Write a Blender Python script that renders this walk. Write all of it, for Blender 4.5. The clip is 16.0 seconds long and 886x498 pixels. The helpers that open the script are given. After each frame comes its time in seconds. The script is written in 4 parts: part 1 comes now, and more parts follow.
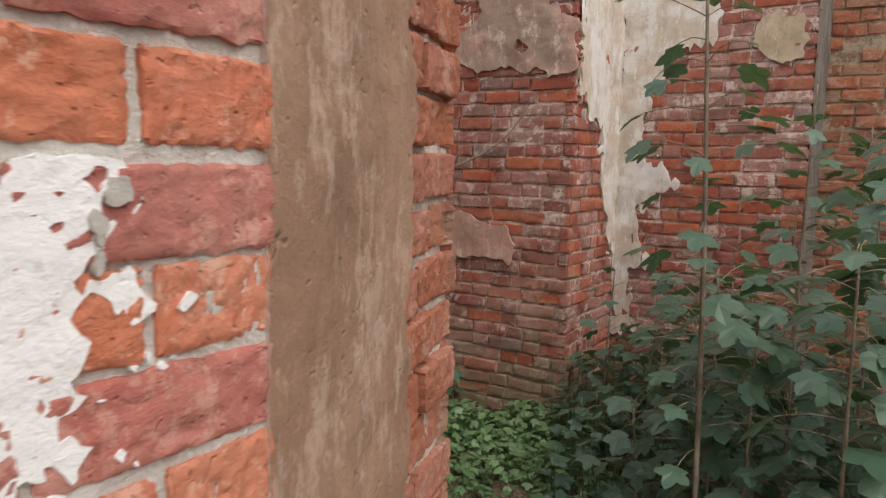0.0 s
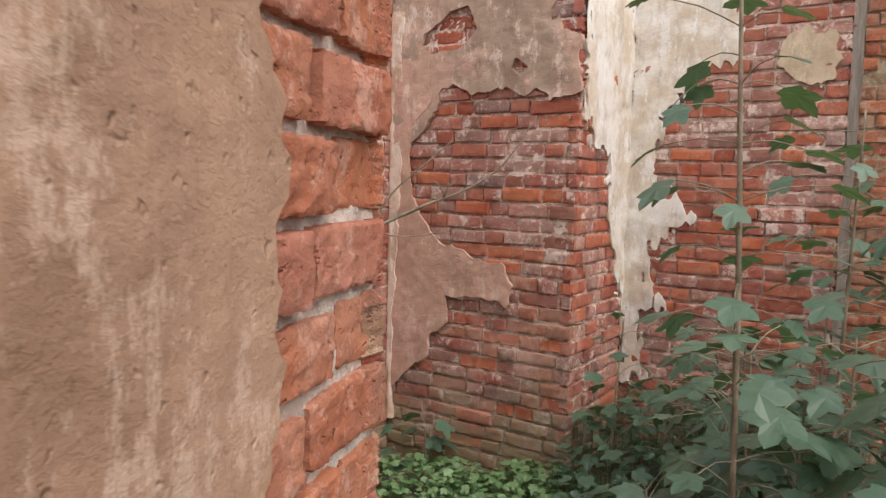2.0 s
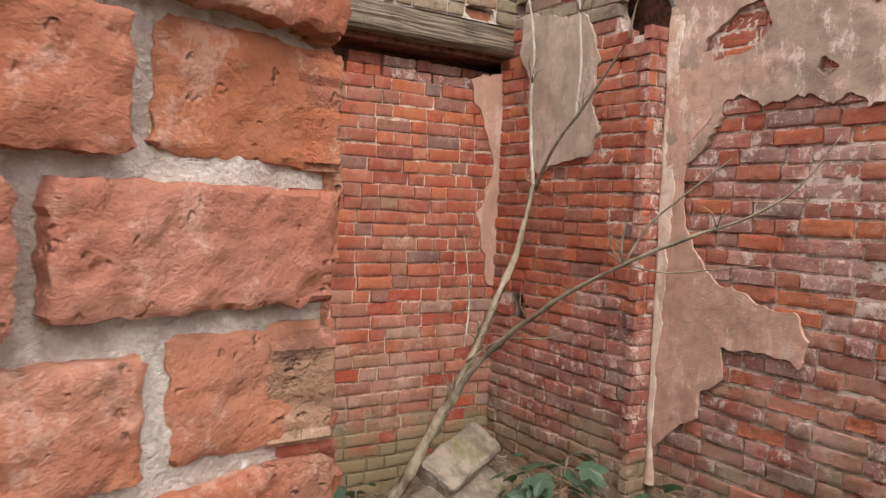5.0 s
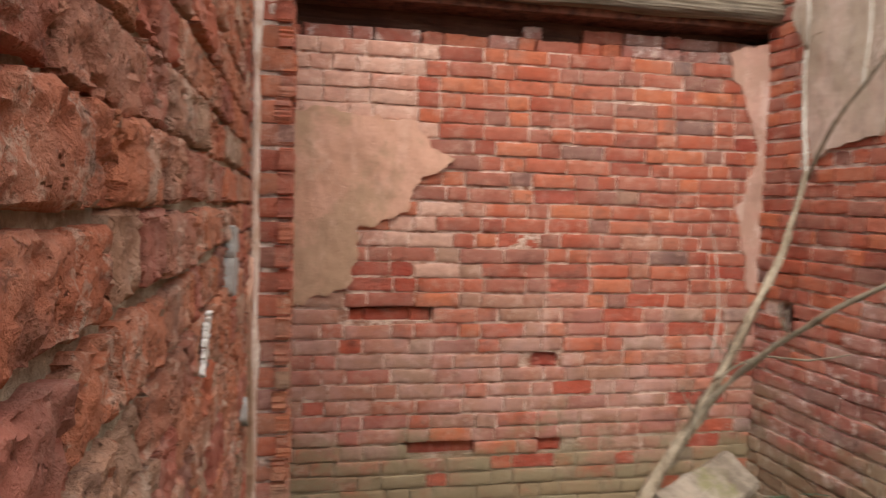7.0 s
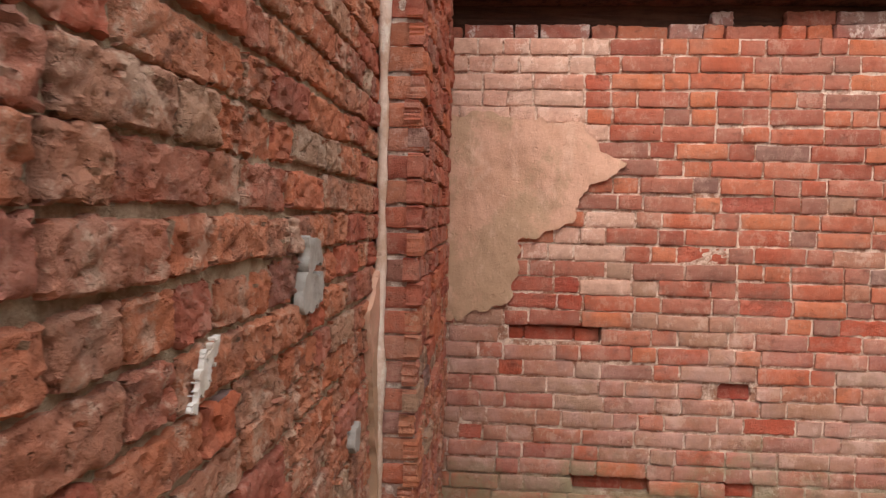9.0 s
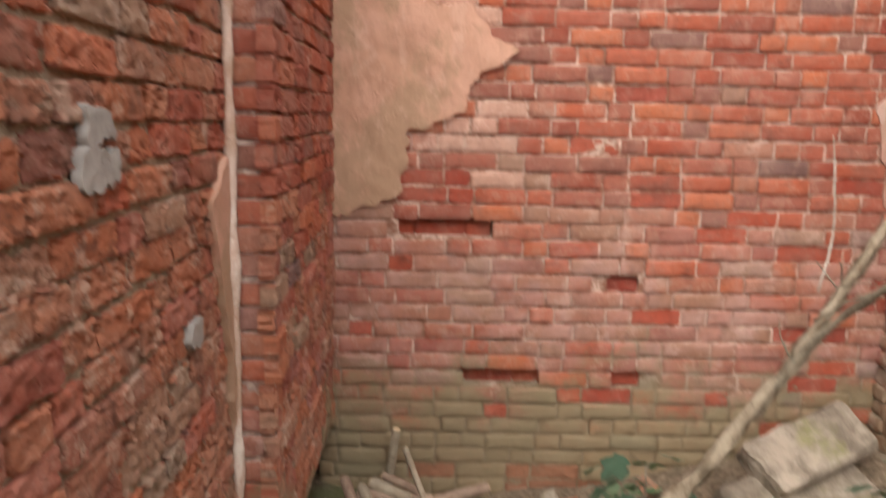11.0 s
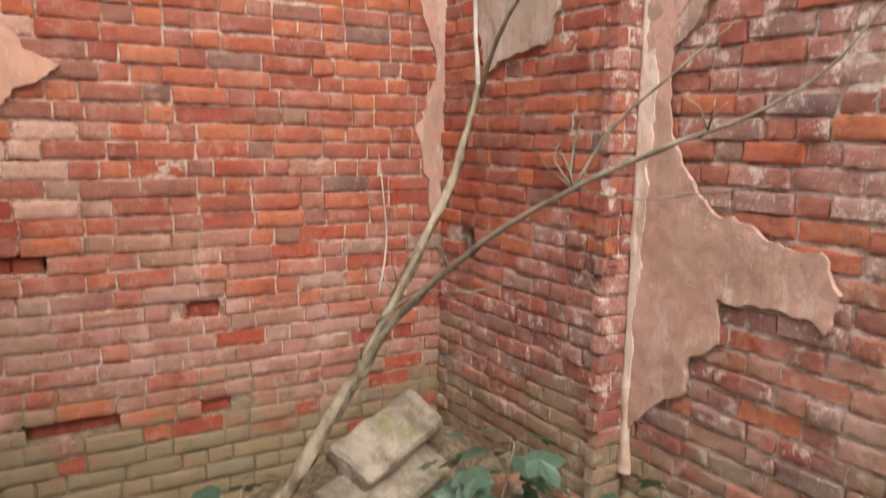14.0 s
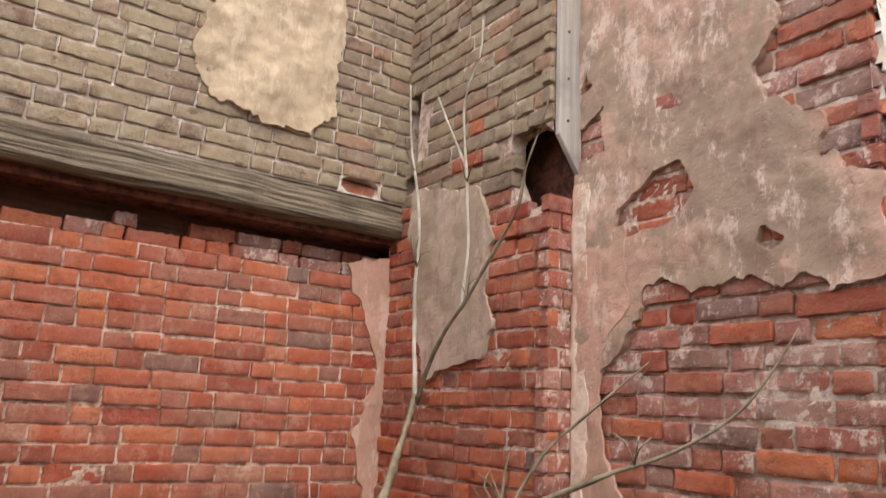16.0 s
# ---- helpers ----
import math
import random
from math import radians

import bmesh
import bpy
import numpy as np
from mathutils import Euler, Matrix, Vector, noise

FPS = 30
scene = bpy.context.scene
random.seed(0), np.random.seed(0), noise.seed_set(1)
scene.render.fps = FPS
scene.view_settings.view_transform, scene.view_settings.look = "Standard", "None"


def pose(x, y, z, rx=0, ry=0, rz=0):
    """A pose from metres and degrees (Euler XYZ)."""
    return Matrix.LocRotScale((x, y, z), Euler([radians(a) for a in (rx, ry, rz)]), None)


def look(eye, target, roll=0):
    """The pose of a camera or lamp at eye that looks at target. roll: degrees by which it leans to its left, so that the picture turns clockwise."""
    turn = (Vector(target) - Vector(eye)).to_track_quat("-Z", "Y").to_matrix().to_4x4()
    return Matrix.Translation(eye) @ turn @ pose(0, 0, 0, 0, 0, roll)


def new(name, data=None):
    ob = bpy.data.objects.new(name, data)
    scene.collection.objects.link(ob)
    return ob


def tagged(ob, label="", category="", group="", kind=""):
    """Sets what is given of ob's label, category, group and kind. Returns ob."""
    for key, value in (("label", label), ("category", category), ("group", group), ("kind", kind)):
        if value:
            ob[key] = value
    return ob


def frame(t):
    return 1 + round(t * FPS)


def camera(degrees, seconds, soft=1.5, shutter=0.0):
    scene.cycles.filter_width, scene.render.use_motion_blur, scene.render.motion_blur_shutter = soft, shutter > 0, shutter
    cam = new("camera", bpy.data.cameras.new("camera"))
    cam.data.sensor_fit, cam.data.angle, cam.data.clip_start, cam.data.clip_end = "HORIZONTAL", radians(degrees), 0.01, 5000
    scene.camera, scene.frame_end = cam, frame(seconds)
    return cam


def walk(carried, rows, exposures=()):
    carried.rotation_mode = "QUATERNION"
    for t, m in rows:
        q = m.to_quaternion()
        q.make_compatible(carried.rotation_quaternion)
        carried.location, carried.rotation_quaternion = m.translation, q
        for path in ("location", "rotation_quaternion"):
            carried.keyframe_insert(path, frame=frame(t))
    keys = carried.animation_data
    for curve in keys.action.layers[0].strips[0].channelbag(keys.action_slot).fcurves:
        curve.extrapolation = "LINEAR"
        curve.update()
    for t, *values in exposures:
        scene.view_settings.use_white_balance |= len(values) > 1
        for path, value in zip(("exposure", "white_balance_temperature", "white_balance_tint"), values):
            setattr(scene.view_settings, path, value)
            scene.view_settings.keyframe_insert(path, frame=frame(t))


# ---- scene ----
cam = camera(61.58, 16.0, soft=1.3, shutter=0.4)
ROWS = [
    (0.0, 0.014, 0.028, 1.659, 83.00, -1.03, 33.55),
    (0.5, -0.021, 0.185, 1.671, 83.46, -1.25, 33.62),
    (1.0, -0.107, 0.346, 1.714, 84.37, -1.37, 33.30),
    (1.5, -0.142, 0.417, 1.733, 83.98, -1.74, 33.05),
    (2.0, -0.169, 0.496, 1.720, 84.52, -1.30, 34.20),
    (2.5, -0.172, 0.638, 1.691, 85.76, -1.20, 38.62),
    (3.0, -0.136, 0.789, 1.690, 86.69, -1.95, 46.66),
    (3.5, -0.148, 0.877, 1.669, 87.03, -2.08, 52.95),
    (6.0, -0.408, 1.189, 1.647, 87.40, -2.20, 60.15),
    (6.5, -0.460, 1.306, 1.630, 87.75, -2.03, 65.67),
    (7.0, -0.513, 1.380, 1.622, 86.26, -1.62, 78.47),
    (7.5, -0.573, 1.460, 1.622, 86.98, -1.49, 89.19),
    (8.0, -0.642, 1.523, 1.619, 86.72, -1.08, 94.68),
    (10.5, -0.884, 1.801, 1.588, 86.25, -1.69, 93.24),
    (11.0, -0.907, 1.854, 1.553, 79.59, -1.34, 89.36),
    (11.5, -0.932, 1.897, 1.512, 68.70, -1.64, 84.09),
    (12.0, -0.933, 1.926, 1.501, 65.56, -1.21, 78.99),
    (12.5, -0.913, 1.986, 1.489, 66.32, -0.47, 71.26),
    (13.0, -0.918, 2.033, 1.490, 67.84, -0.41, 63.98),
    (13.5, -0.908, 2.019, 1.514, 74.10, -0.79, 59.79),
    (14.0, -0.898, 1.989, 1.591, 81.18, -1.03, 59.18),
    (14.5, -0.878, 1.992, 1.644, 88.58, -1.27, 59.12),
    (15.0, -0.875, 1.976, 1.678, 94.03, -1.72, 56.67),
    (15.5, -0.872, 1.986, 1.712, 98.45, -1.94, 56.37),
    (16.0, -0.854, 2.016, 1.730, 102.60, -2.72, 55.13),
]
walk(cam, [(t, pose(x, y, z, rx, ry, rz)) for t, x, y, z, rx, ry, rz in ROWS],
     exposures=[(0.0, 0.3), (1.0, 0.48), (2.0, 0.74), (2.5, 0.80), (3.5, 0.92), (6.0, 0.92), (8.0, 1.15), (10.5, 1.16), (12.5, 1.47), (13.5, 1.32), (14.5, 1.06), (16.0, 0.84)])

# ---- daylight: an overcast sky over a roofless ruin ----
world = bpy.data.worlds.new("sky")
scene.world = world
world.use_nodes = True
wn = world.node_tree.nodes
sky = wn.new("ShaderNodeTexSky")
sky.sky_type, sky.sun_disc = "NISHITA", False
sky.sun_elevation, sky.sun_rotation = radians(53), radians(106)
sky.air_density, sky.dust_density, sky.ozone_density = 1.0, 6.0, 0.6
sky_tint = wn.new("ShaderNodeMix")
sky_tint.data_type, sky_tint.blend_type = "RGBA", "MIX"
sky_tint.inputs["Factor"].default_value = 0.72
sky_tint.inputs["B"].default_value = (8.8, 8.75, 8.8, 1)
world.node_tree.links.new(sky.outputs["Color"], sky_tint.inputs["A"])
world.node_tree.links.new(sky_tint.outputs["Result"], wn["Background"].inputs["Color"])
wn["Background"].inputs["Strength"].default_value = 0.13
sun_data = bpy.data.lights.new("sun", "SUN")
sun_data.energy, sun_data.angle, sun_data.color = 0.85, radians(45), (1.0, 0.96, 0.91)
sun = new("sun", sun_data)
sun.matrix_world = look((4.2, -1.2, 5.8), (0, 0, 0))


# ---- materials ----
def make(name, rough=0.9, bump=0.4, bump_scale=60.0, bump_depth=0.004, pits=0.0):
    """A material with a principled shader and two scales of relief; returns it with a small node kit."""
    m = bpy.data.materials.new(name)
    m.use_nodes = True
    t = m.node_tree
    bsdf = t.nodes["Principled BSDF"]
    bsdf.inputs["Roughness"].default_value = rough
    bsdf.inputs["Specular IOR Level"].default_value = 0.25
    geo = t.nodes.new("ShaderNodeNewGeometry")
    k = Kit(t, bsdf, geo)
    fine = k.noise(bump_scale * 2.2, 5, 0.7)
    coarse = k.noise(bump_scale * 0.5, 4, 0.65)
    both = k.math("ADD", fine, k.math("MULTIPLY", coarse, 1.3))
    if pits:
        both = k.math("SUBTRACT", both, k.math("MULTIPLY", k.step(k.noise(bump_scale * 1.3, 2, 0.5), 0.63, 0.78), pits))
    b = t.nodes.new("ShaderNodeBump")
    b.inputs["Strength"].default_value, b.inputs["Distance"].default_value = bump, bump_depth
    t.links.new(both, b.inputs["Height"])
    t.links.new(b.outputs["Normal"], bsdf.inputs["Normal"])
    return m, k


class Kit:
    def __init__(self, tree, bsdf, geo):
        self.t, self.bsdf, self.geo = tree, bsdf, geo

    def put(self, value, socket):
        if isinstance(value, (int, float)):
            socket.default_value = value
        elif isinstance(value, tuple):
            socket.default_value = (*value, 1) if len(value) == 3 else value
        else:
            self.t.links.new(value, socket)

    def scaled(self, sx, sy, sz):
        v = self.t.nodes.new("ShaderNodeVectorMath")
        v.operation = "MULTIPLY"
        self.t.links.new(self.geo.outputs["Position"], v.inputs[0])
        v.inputs[1].default_value = (sx, sy, sz)
        return v.outputs[0]

    def noise(self, scale, detail=4, rough=0.6, stretch=(1, 1, 1)):
        n = self.t.nodes.new("ShaderNodeTexNoise")
        n.inputs["Scale"].default_value, n.inputs["Detail"].default_value, n.inputs["Roughness"].default_value = scale, detail, rough
        self.t.links.new(self.scaled(*stretch), n.inputs["Vector"])
        return n.outputs["Fac"]

    def math(self, op, a, b=0.0):
        n = self.t.nodes.new("ShaderNodeMath")
        n.operation = op
        self.put(a, n.inputs[0]), self.put(b, n.inputs[1])
        return n.outputs[0]

    def step(self, value, lo, hi, to_lo=0.0, to_hi=1.0):
        n = self.t.nodes.new("ShaderNodeMapRange")
        n.interpolation_type = "SMOOTHSTEP"
        self.put(value, n.inputs["Value"])
        for key, v in (("From Min", lo), ("From Max", hi), ("To Min", to_lo), ("To Max", to_hi)):
            n.inputs[key].default_value = v
        return n.outputs["Result"]

    def mix(self, fac, a, b, blend="MIX"):
        n = self.t.nodes.new("ShaderNodeMix")
        n.data_type, n.blend_type = "RGBA", blend
        self.put(fac, n.inputs["Factor"]), self.put(a, n.inputs["A"]), self.put(b, n.inputs["B"])
        return n.outputs["Result"]

    def ramp(self, value, stops):
        n = self.t.nodes.new("ShaderNodeValToRGB")
        self.put(value, n.inputs["Fac"])
        while len(n.color_ramp.elements) < len(stops):
            n.color_ramp.elements.new(0.5)
        for e, (at, c) in zip(n.color_ramp.elements, stops):
            e.position, e.color = at, (*c, 1)
        return n.outputs["Color"]

    def random(self):
        o = self.t.nodes.new("ShaderNodeObjectInfo")
        return self.math("FRACT", self.math("ADD", o.outputs["Random"], self.geo.outputs["Random Per Island"]))

    def height(self):
        s = self.t.nodes.new("ShaderNodeSeparateXYZ")
        self.t.links.new(self.geo.outputs["Position"], s.inputs[0])
        return s.outputs["Z"]

    def colour(self, c):
        self.put(c, self.bsdf.inputs["Base Color"])


def brick_material(name, stops, lime=0.5, lime_colour=(0.55, 0.44, 0.38), algae=0.0, algae_top=0.5, bump=0.9, depth=0.005, soot=0.5, bloom=0.0):
    m, k = make(name, 0.92, bump, 62.0, depth, 1.2)
    c = k.ramp(k.random(), stops)
    c = k.mix(k.step(k.noise(34, 5, 0.7), 0.35, 0.75), c, k.mix(0.3, c, (0.12, 0.035, 0.022)), "MIX")
    c = k.mix(k.math("MULTIPLY", k.step(k.noise(7, 3, 0.6), 0.52, 0.7), soot), c, (0.085, 0.04, 0.032))
    c = k.mix(k.step(k.noise(5.5, 8, 0.75), 0.40, 0.66, 0.03, 0.26), c, tuple(0.5 * v + 0.5 * w for v, w in zip(lime_colour, (0.42, 0.19, 0.13))))
    speck = k.step(k.noise(38, 6, 0.8), 0.54, 0.66)
    area = k.step(k.noise(3.1, 4, 0.6), 0.38, 0.62)
    c = k.mix(k.math("MULTIPLY", k.math("MULTIPLY", k.math("ADD", speck, 0.25), area), lime), c, lime_colour)
    splash = k.step(k.noise(9, 9, 0.8, (1, 1, 0.8)), 0.535, 0.585)
    c = k.mix(k.math("MULTIPLY", splash, lime), c, lime_colour)
    grime = k.step(k.noise(8.5, 8, 0.75, (1, 1, 1.6)), 0.57, 0.64)
    c = k.mix(k.math("MULTIPLY", grime, soot), c, (0.10, 0.055, 0.042))
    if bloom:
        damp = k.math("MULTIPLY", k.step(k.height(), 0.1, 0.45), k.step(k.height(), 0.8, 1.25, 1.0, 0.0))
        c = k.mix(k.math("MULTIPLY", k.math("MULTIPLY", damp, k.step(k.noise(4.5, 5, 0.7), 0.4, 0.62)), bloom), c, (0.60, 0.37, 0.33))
    if algae:
        wob = k.math("ADD", k.height(), k.math("MULTIPLY", k.math("SUBTRACT", k.noise(2.2, 7, 0.7), 0.5), 1.7))
        c = k.mix(k.step(wob, algae_top - 0.2, algae_top + 0.16, algae, 0.0), c, (0.29, 0.245, 0.145))
    k.colour(c)
    return m


RED = ((0.0, (0.30, 0.066, 0.040)), (0.22, (0.42, 0.095, 0.050)), (0.42, (0.50, 0.125, 0.060)), (0.55, (0.54, 0.155, 0.066)), (0.7, (0.43, 0.12, 0.072)), (0.88, (0.36, 0.12, 0.080)), (0.97, (0.28, 0.115, 0.085)), (1.0, (0.17, 0.12, 0.11)))
DULL = ((0.0, (0.38, 0.125, 0.075)), (0.3, (0.44, 0.175, 0.11)), (0.5, (0.36, 0.19, 0.12)), (0.7, (0.46, 0.13, 0.07)), (0.92, (0.40, 0.235, 0.16)), (1.0, (0.25, 0.19, 0.165)))
FRESH = ((0.0, (0.46, 0.085, 0.05)), (0.5, (0.56, 0.125, 0.06)), (1.0, (0.40, 0.07, 0.045)))
ORANGE = ((0.0, (0.38, 0.125, 0.065)), (0.4, (0.43, 0.15, 0.072)), (0.7, (0.42, 0.145, 0.085)), (1.0, (0.35, 0.12, 0.075)))
OLIVE = ((0.0, (0.30, 0.25, 0.165)), (0.35, (0.37, 0.30, 0.20)), (0.65, (0.29, 0.225, 0.155)), (0.85, (0.25, 0.195, 0.15)), (1.0, (0.38, 0.21, 0.13)))
WINE = ((0.0, (0.32, 0.085, 0.06)), (0.35, (0.42, 0.115, 0.072)), (0.6, (0.29, 0.085, 0.068)), (0.78, (0.39, 0.165, 0.12)), (0.9, (0.34, 0.16, 0.12)), (1.0, (0.19, 0.10, 0.09)))
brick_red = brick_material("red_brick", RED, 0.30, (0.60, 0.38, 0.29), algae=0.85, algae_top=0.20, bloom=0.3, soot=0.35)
brick_wine = brick_material("weathered_red_brick", WINE, 0.85, (0.72, 0.57, 0.50), algae=0.65, algae_top=0.40)
BROWN = ((0.0, (0.52, 0.155, 0.075)), (0.3, (0.60, 0.20, 0.095)), (0.5, (0.52, 0.21, 0.12)), (0.7, (0.46, 0.13, 0.075)), (0.88, (0.52, 0.27, 0.165)), (1.0, (0.42, 0.29, 0.20)))
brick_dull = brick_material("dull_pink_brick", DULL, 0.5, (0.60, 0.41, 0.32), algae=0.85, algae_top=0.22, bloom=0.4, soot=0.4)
brick_fresh = brick_material("broken_brick_face", FRESH, 0.22, (0.60, 0.36, 0.28), algae=0.5, algae_top=0.05, bump=1.0, depth=0.008, soot=0.35)
brick_purple = brick_material("purple_red_brick", ((0.0, (0.47, 0.125, 0.10)), (0.5, (0.55, 0.16, 0.125)), (1.0, (0.44, 0.15, 0.13))), 0.5, (0.66, 0.40, 0.32), bump=0.8, depth=0.004, soot=0.15)
brick_rough = brick_material("rough_brown_brick", BROWN, 0.5, (0.66, 0.50, 0.38), bump=1.0, depth=0.008, soot=0.55)
brick_orange = brick_material("orange_red_brick", ORANGE, 0.32, (0.70, 0.50, 0.42), bump=0.9, depth=0.004, soot=0.2)
brick_outer = brick_material("lime_stained_brick", ((0.0, (0.60, 0.165, 0.085)), (0.5, (0.66, 0.215, 0.11)), (1.0, (0.55, 0.13, 0.075))), 0.6, (0.74, 0.46, 0.34), bump=0.9, depth=0.004, soot=0.1)
brick_olive = brick_material("grey_olive_brick", OLIVE, 0.35, (0.5, 0.45, 0.36), soot=0.6)
brick_limed = brick_material("limed_brick", ((0.0, (0.58, 0.34, 0.25)), (0.6, (0.64, 0.385, 0.285)), (1.0, (0.54, 0.24, 0.165))), 0.7, (0.74, 0.50, 0.40), soot=0.15)


def mortar_material(name, base, dark, algae=0.0):
    m, k = make(name, 0.95, 1.0, 90.0, 0.008)
    c = k.mix(k.step(k.noise(13, 7, 0.75), 0.44, 0.60), base, dark)
    c = k.mix(k.step(k.noise(60, 4, 0.7), 0.55, 0.75), c, tuple(min(1, v * 1.5) for v in base))
    if algae:
        wob = k.math("ADD", k.height(), k.math("MULTIPLY", k.math("SUBTRACT", k.noise(2.2, 7, 0.7), 0.5), 1.7))
        c = k.mix(k.step(wob, 0.1, 0.5, algae, 0.0), c, (0.26, 0.21, 0.125))
    k.colour(c)
    return m


mortar = mortar_material("lime_mortar", (0.78, 0.63, 0.54), (0.42, 0.27, 0.21), 0.7)
mortar_joint = mortar_material("pale_pointing", (0.78, 0.58, 0.47), (0.36, 0.17, 0.11), 0.85)
mortar_pale = mortar_material("pale_lime_mortar", (0.82, 0.73, 0.65), (0.58, 0.47, 0.40))
mortar_white = mortar_material("white_lime_mortar", (0.84, 0.79, 0.72), (0.72, 0.64, 0.56))
mortar_dark = mortar_material("dirty_mortar", (0.50, 0.40, 0.28), (0.30, 0.21, 0.135))
core_mat = mortar_material("brick_core", (0.25, 0.10, 0.065), (0.10, 0.045, 0.035))


def plaster_material(name, a, b, streak, pale=(0.72, 0.60, 0.52), pale_amount=0.45, stain=None, stain_scale=1.6):
    m, k = make(name, 0.9, 0.8, 34.0, 0.004, 0.8)
    c = k.mix(k.step(k.noise(3.0, 8, 0.7), 0.42, 0.58), a, b)
    if stain:
        c = k.mix(k.step(k.noise(stain_scale, 9, 0.72, (1, 1, 0.8)), 0.45, 0.54, 0.0, 0.9), c, stain)
    c = k.mix(k.math("MULTIPLY", k.step(k.noise(11, 7, 0.75, (1, 1, 0.3)), 0.50, 0.60), streak), c, tuple(v * 0.62 for v in b))
    c = k.mix(k.math("MULTIPLY", k.step(k.noise(7, 9, 0.8, (1, 1, 0.45)), 0.53, 0.60), pale_amount), c, pale)
    c = k.mix(k.step(k.noise(70, 4, 0.7), 0.62, 0.72, 0.0, 0.45), c, tuple(v * 0.45 for v in b))
    c = k.mix(k.step(k.noise(38, 6, 0.75), 0.60, 0.70, 0.0, 0.4), c, pale)
    k.colour(c)
    return m


plaster_pink = plaster_material("pink_plaster", (0.62, 0.38, 0.30), (0.55, 0.325, 0.25), 0.3, (0.74, 0.56, 0.48), 0.6, (0.51, 0.325, 0.245), 3.0)
plaster_tan = plaster_material("tan_plaster", (0.63, 0.365, 0.26), (0.57, 0.325, 0.22), 0.2, (0.70, 0.46, 0.35), 0.4, (0.45, 0.29, 0.185), 1.5)
plaster_reveal = plaster_material("brown_reveal_plaster", (0.385, 0.245, 0.17), (0.325, 0.20, 0.135), 0.3, (0.55, 0.41, 0.325), 0.6)
plaster_grey = plaster_material("grey_brown_plaster", (0.55, 0.375, 0.295), (0.50, 0.315, 0.245), 0.5, (0.74, 0.58, 0.50), 0.75, (0.36, 0.265, 0.20), 2.0)
plaster_cream = plaster_material("cream_limewash", (0.78, 0.74, 0.69), (0.64, 0.54, 0.43), 0.4, (0.86, 0.85, 0.84), 0.7)
plaster_beige = plaster_material("beige_plaster", (0.56, 0.44, 0.31), (0.46, 0.35, 0.245), 0.3, (0.70, 0.58, 0.44), 0.5)
plaster_bead = plaster_material("pale_corner_plaster", (0.78, 0.62, 0.52), (0.58, 0.39, 0.28), 0.2, (0.86, 0.78, 0.68), 0.7)
plaster_white = plaster_material("white_lime", (0.86, 0.85, 0.84), (0.78, 0.76, 0.74), 0.15, (0.90, 0.90, 0.90), 0.5)
plaster_olive = plaster_material("olive_grey_plaster", (0.55, 0.43, 0.35), (0.49, 0.37, 0.29), 0.5, (0.66, 0.53, 0.45), 0.6, (0.42, 0.335, 0.25), 2.4)
cement = plaster_material("grey_cement", (0.44, 0.41, 0.37), (0.36, 0.33, 0.295), 0.2, (0.55, 0.52, 0.48), 0.4)
plaster_dark_grey = plaster_material("damp_grey_plaster", (0.24, 0.225, 0.20), (0.17, 0.15, 0.13), 0.4, (0.33, 0.31, 0.28), 0.4)


def wood_material(name, a, b, along, bump=0.8):
    m, k = make(name, 0.85, bump, 40.0, 0.006)
    n = k.noise(14, 6, 0.7, along)
    c = k.mix(k.step(n, 0.3, 0.7), a, b)
    c = k.mix(k.step(k.noise(3, 4, 0.6), 0.5, 0.75, 0.0, 0.6), c, tuple(v * 0.5 for v in a))
    k.colour(c)
    return m


beam_wood = wood_material("weathered_beam_wood", (0.10, 0.078, 0.055), (0.33, 0.27, 0.20), (1.6, 0.09, 2.4), 1.0)
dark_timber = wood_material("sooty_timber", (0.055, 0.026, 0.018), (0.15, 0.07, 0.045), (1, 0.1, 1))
board_wood = wood_material("grey_board_wood", (0.36, 0.33, 0.30), (0.56, 0.53, 0.49), (1, 1, 0.05), 0.4)
bark = wood_material("sapling_bark", (0.17, 0.125, 0.08), (0.42, 0.345, 0.25), (1, 1, 0.6), 0.6)
bark_pale = wood_material("pale_twig_bark", (0.36, 0.31, 0.24), (0.66, 0.61, 0.53), (1, 1, 0.6), 0.5)
bark_green = wood_material("grey_twig_bark", (0.14, 0.11, 0.075), (0.36, 0.30, 0.22), (1, 1, 0.6), 0.4)
log_bark = wood_material("log_bark", (0.24, 0.165, 0.12), (0.44, 0.325, 0.24), (0.7, 0.7, 1), 0.7)
log_grey = wood_material("grey_log_bark", (0.26, 0.215, 0.155), (0.43, 0.365, 0.27), (0.7, 0.7, 1), 0.7)
log_end = wood_material("cut_wood", (0.55, 0.40, 0.24), (0.72, 0.58, 0.40), (1, 1, 1), 0.3)


def leaf_material(name, a, b, rough=0.45):
    m, k = make(name, rough, 0.3, 45.0, 0.002)
    k.bsdf.inputs["Specular IOR Level"].default_value = 0.5
    c = k.mix(k.random(), a, b)
    c = k.mix(k.step(k.noise(30, 3, 0.6), 0.4, 0.75, 0.0, 0.5), c, tuple(v * 0.6 for v in a))
    k.colour(c)
    sh = k.t.nodes.new("ShaderNodeBsdfTranslucent")
    k.put(k.mix(0.5, c, (0.20, 0.34, 0.05)), sh.inputs["Color"])
    mx = k.t.nodes.new("ShaderNodeMixShader")
    mx.inputs[0].default_value = 0.22
    k.t.links.new(k.bsdf.outputs[0], mx.inputs[1])
    k.t.links.new(sh.outputs[0], mx.inputs[2])
    k.t.links.new(mx.outputs[0], k.t.nodes["Material Output"].inputs["Surface"])
    return m


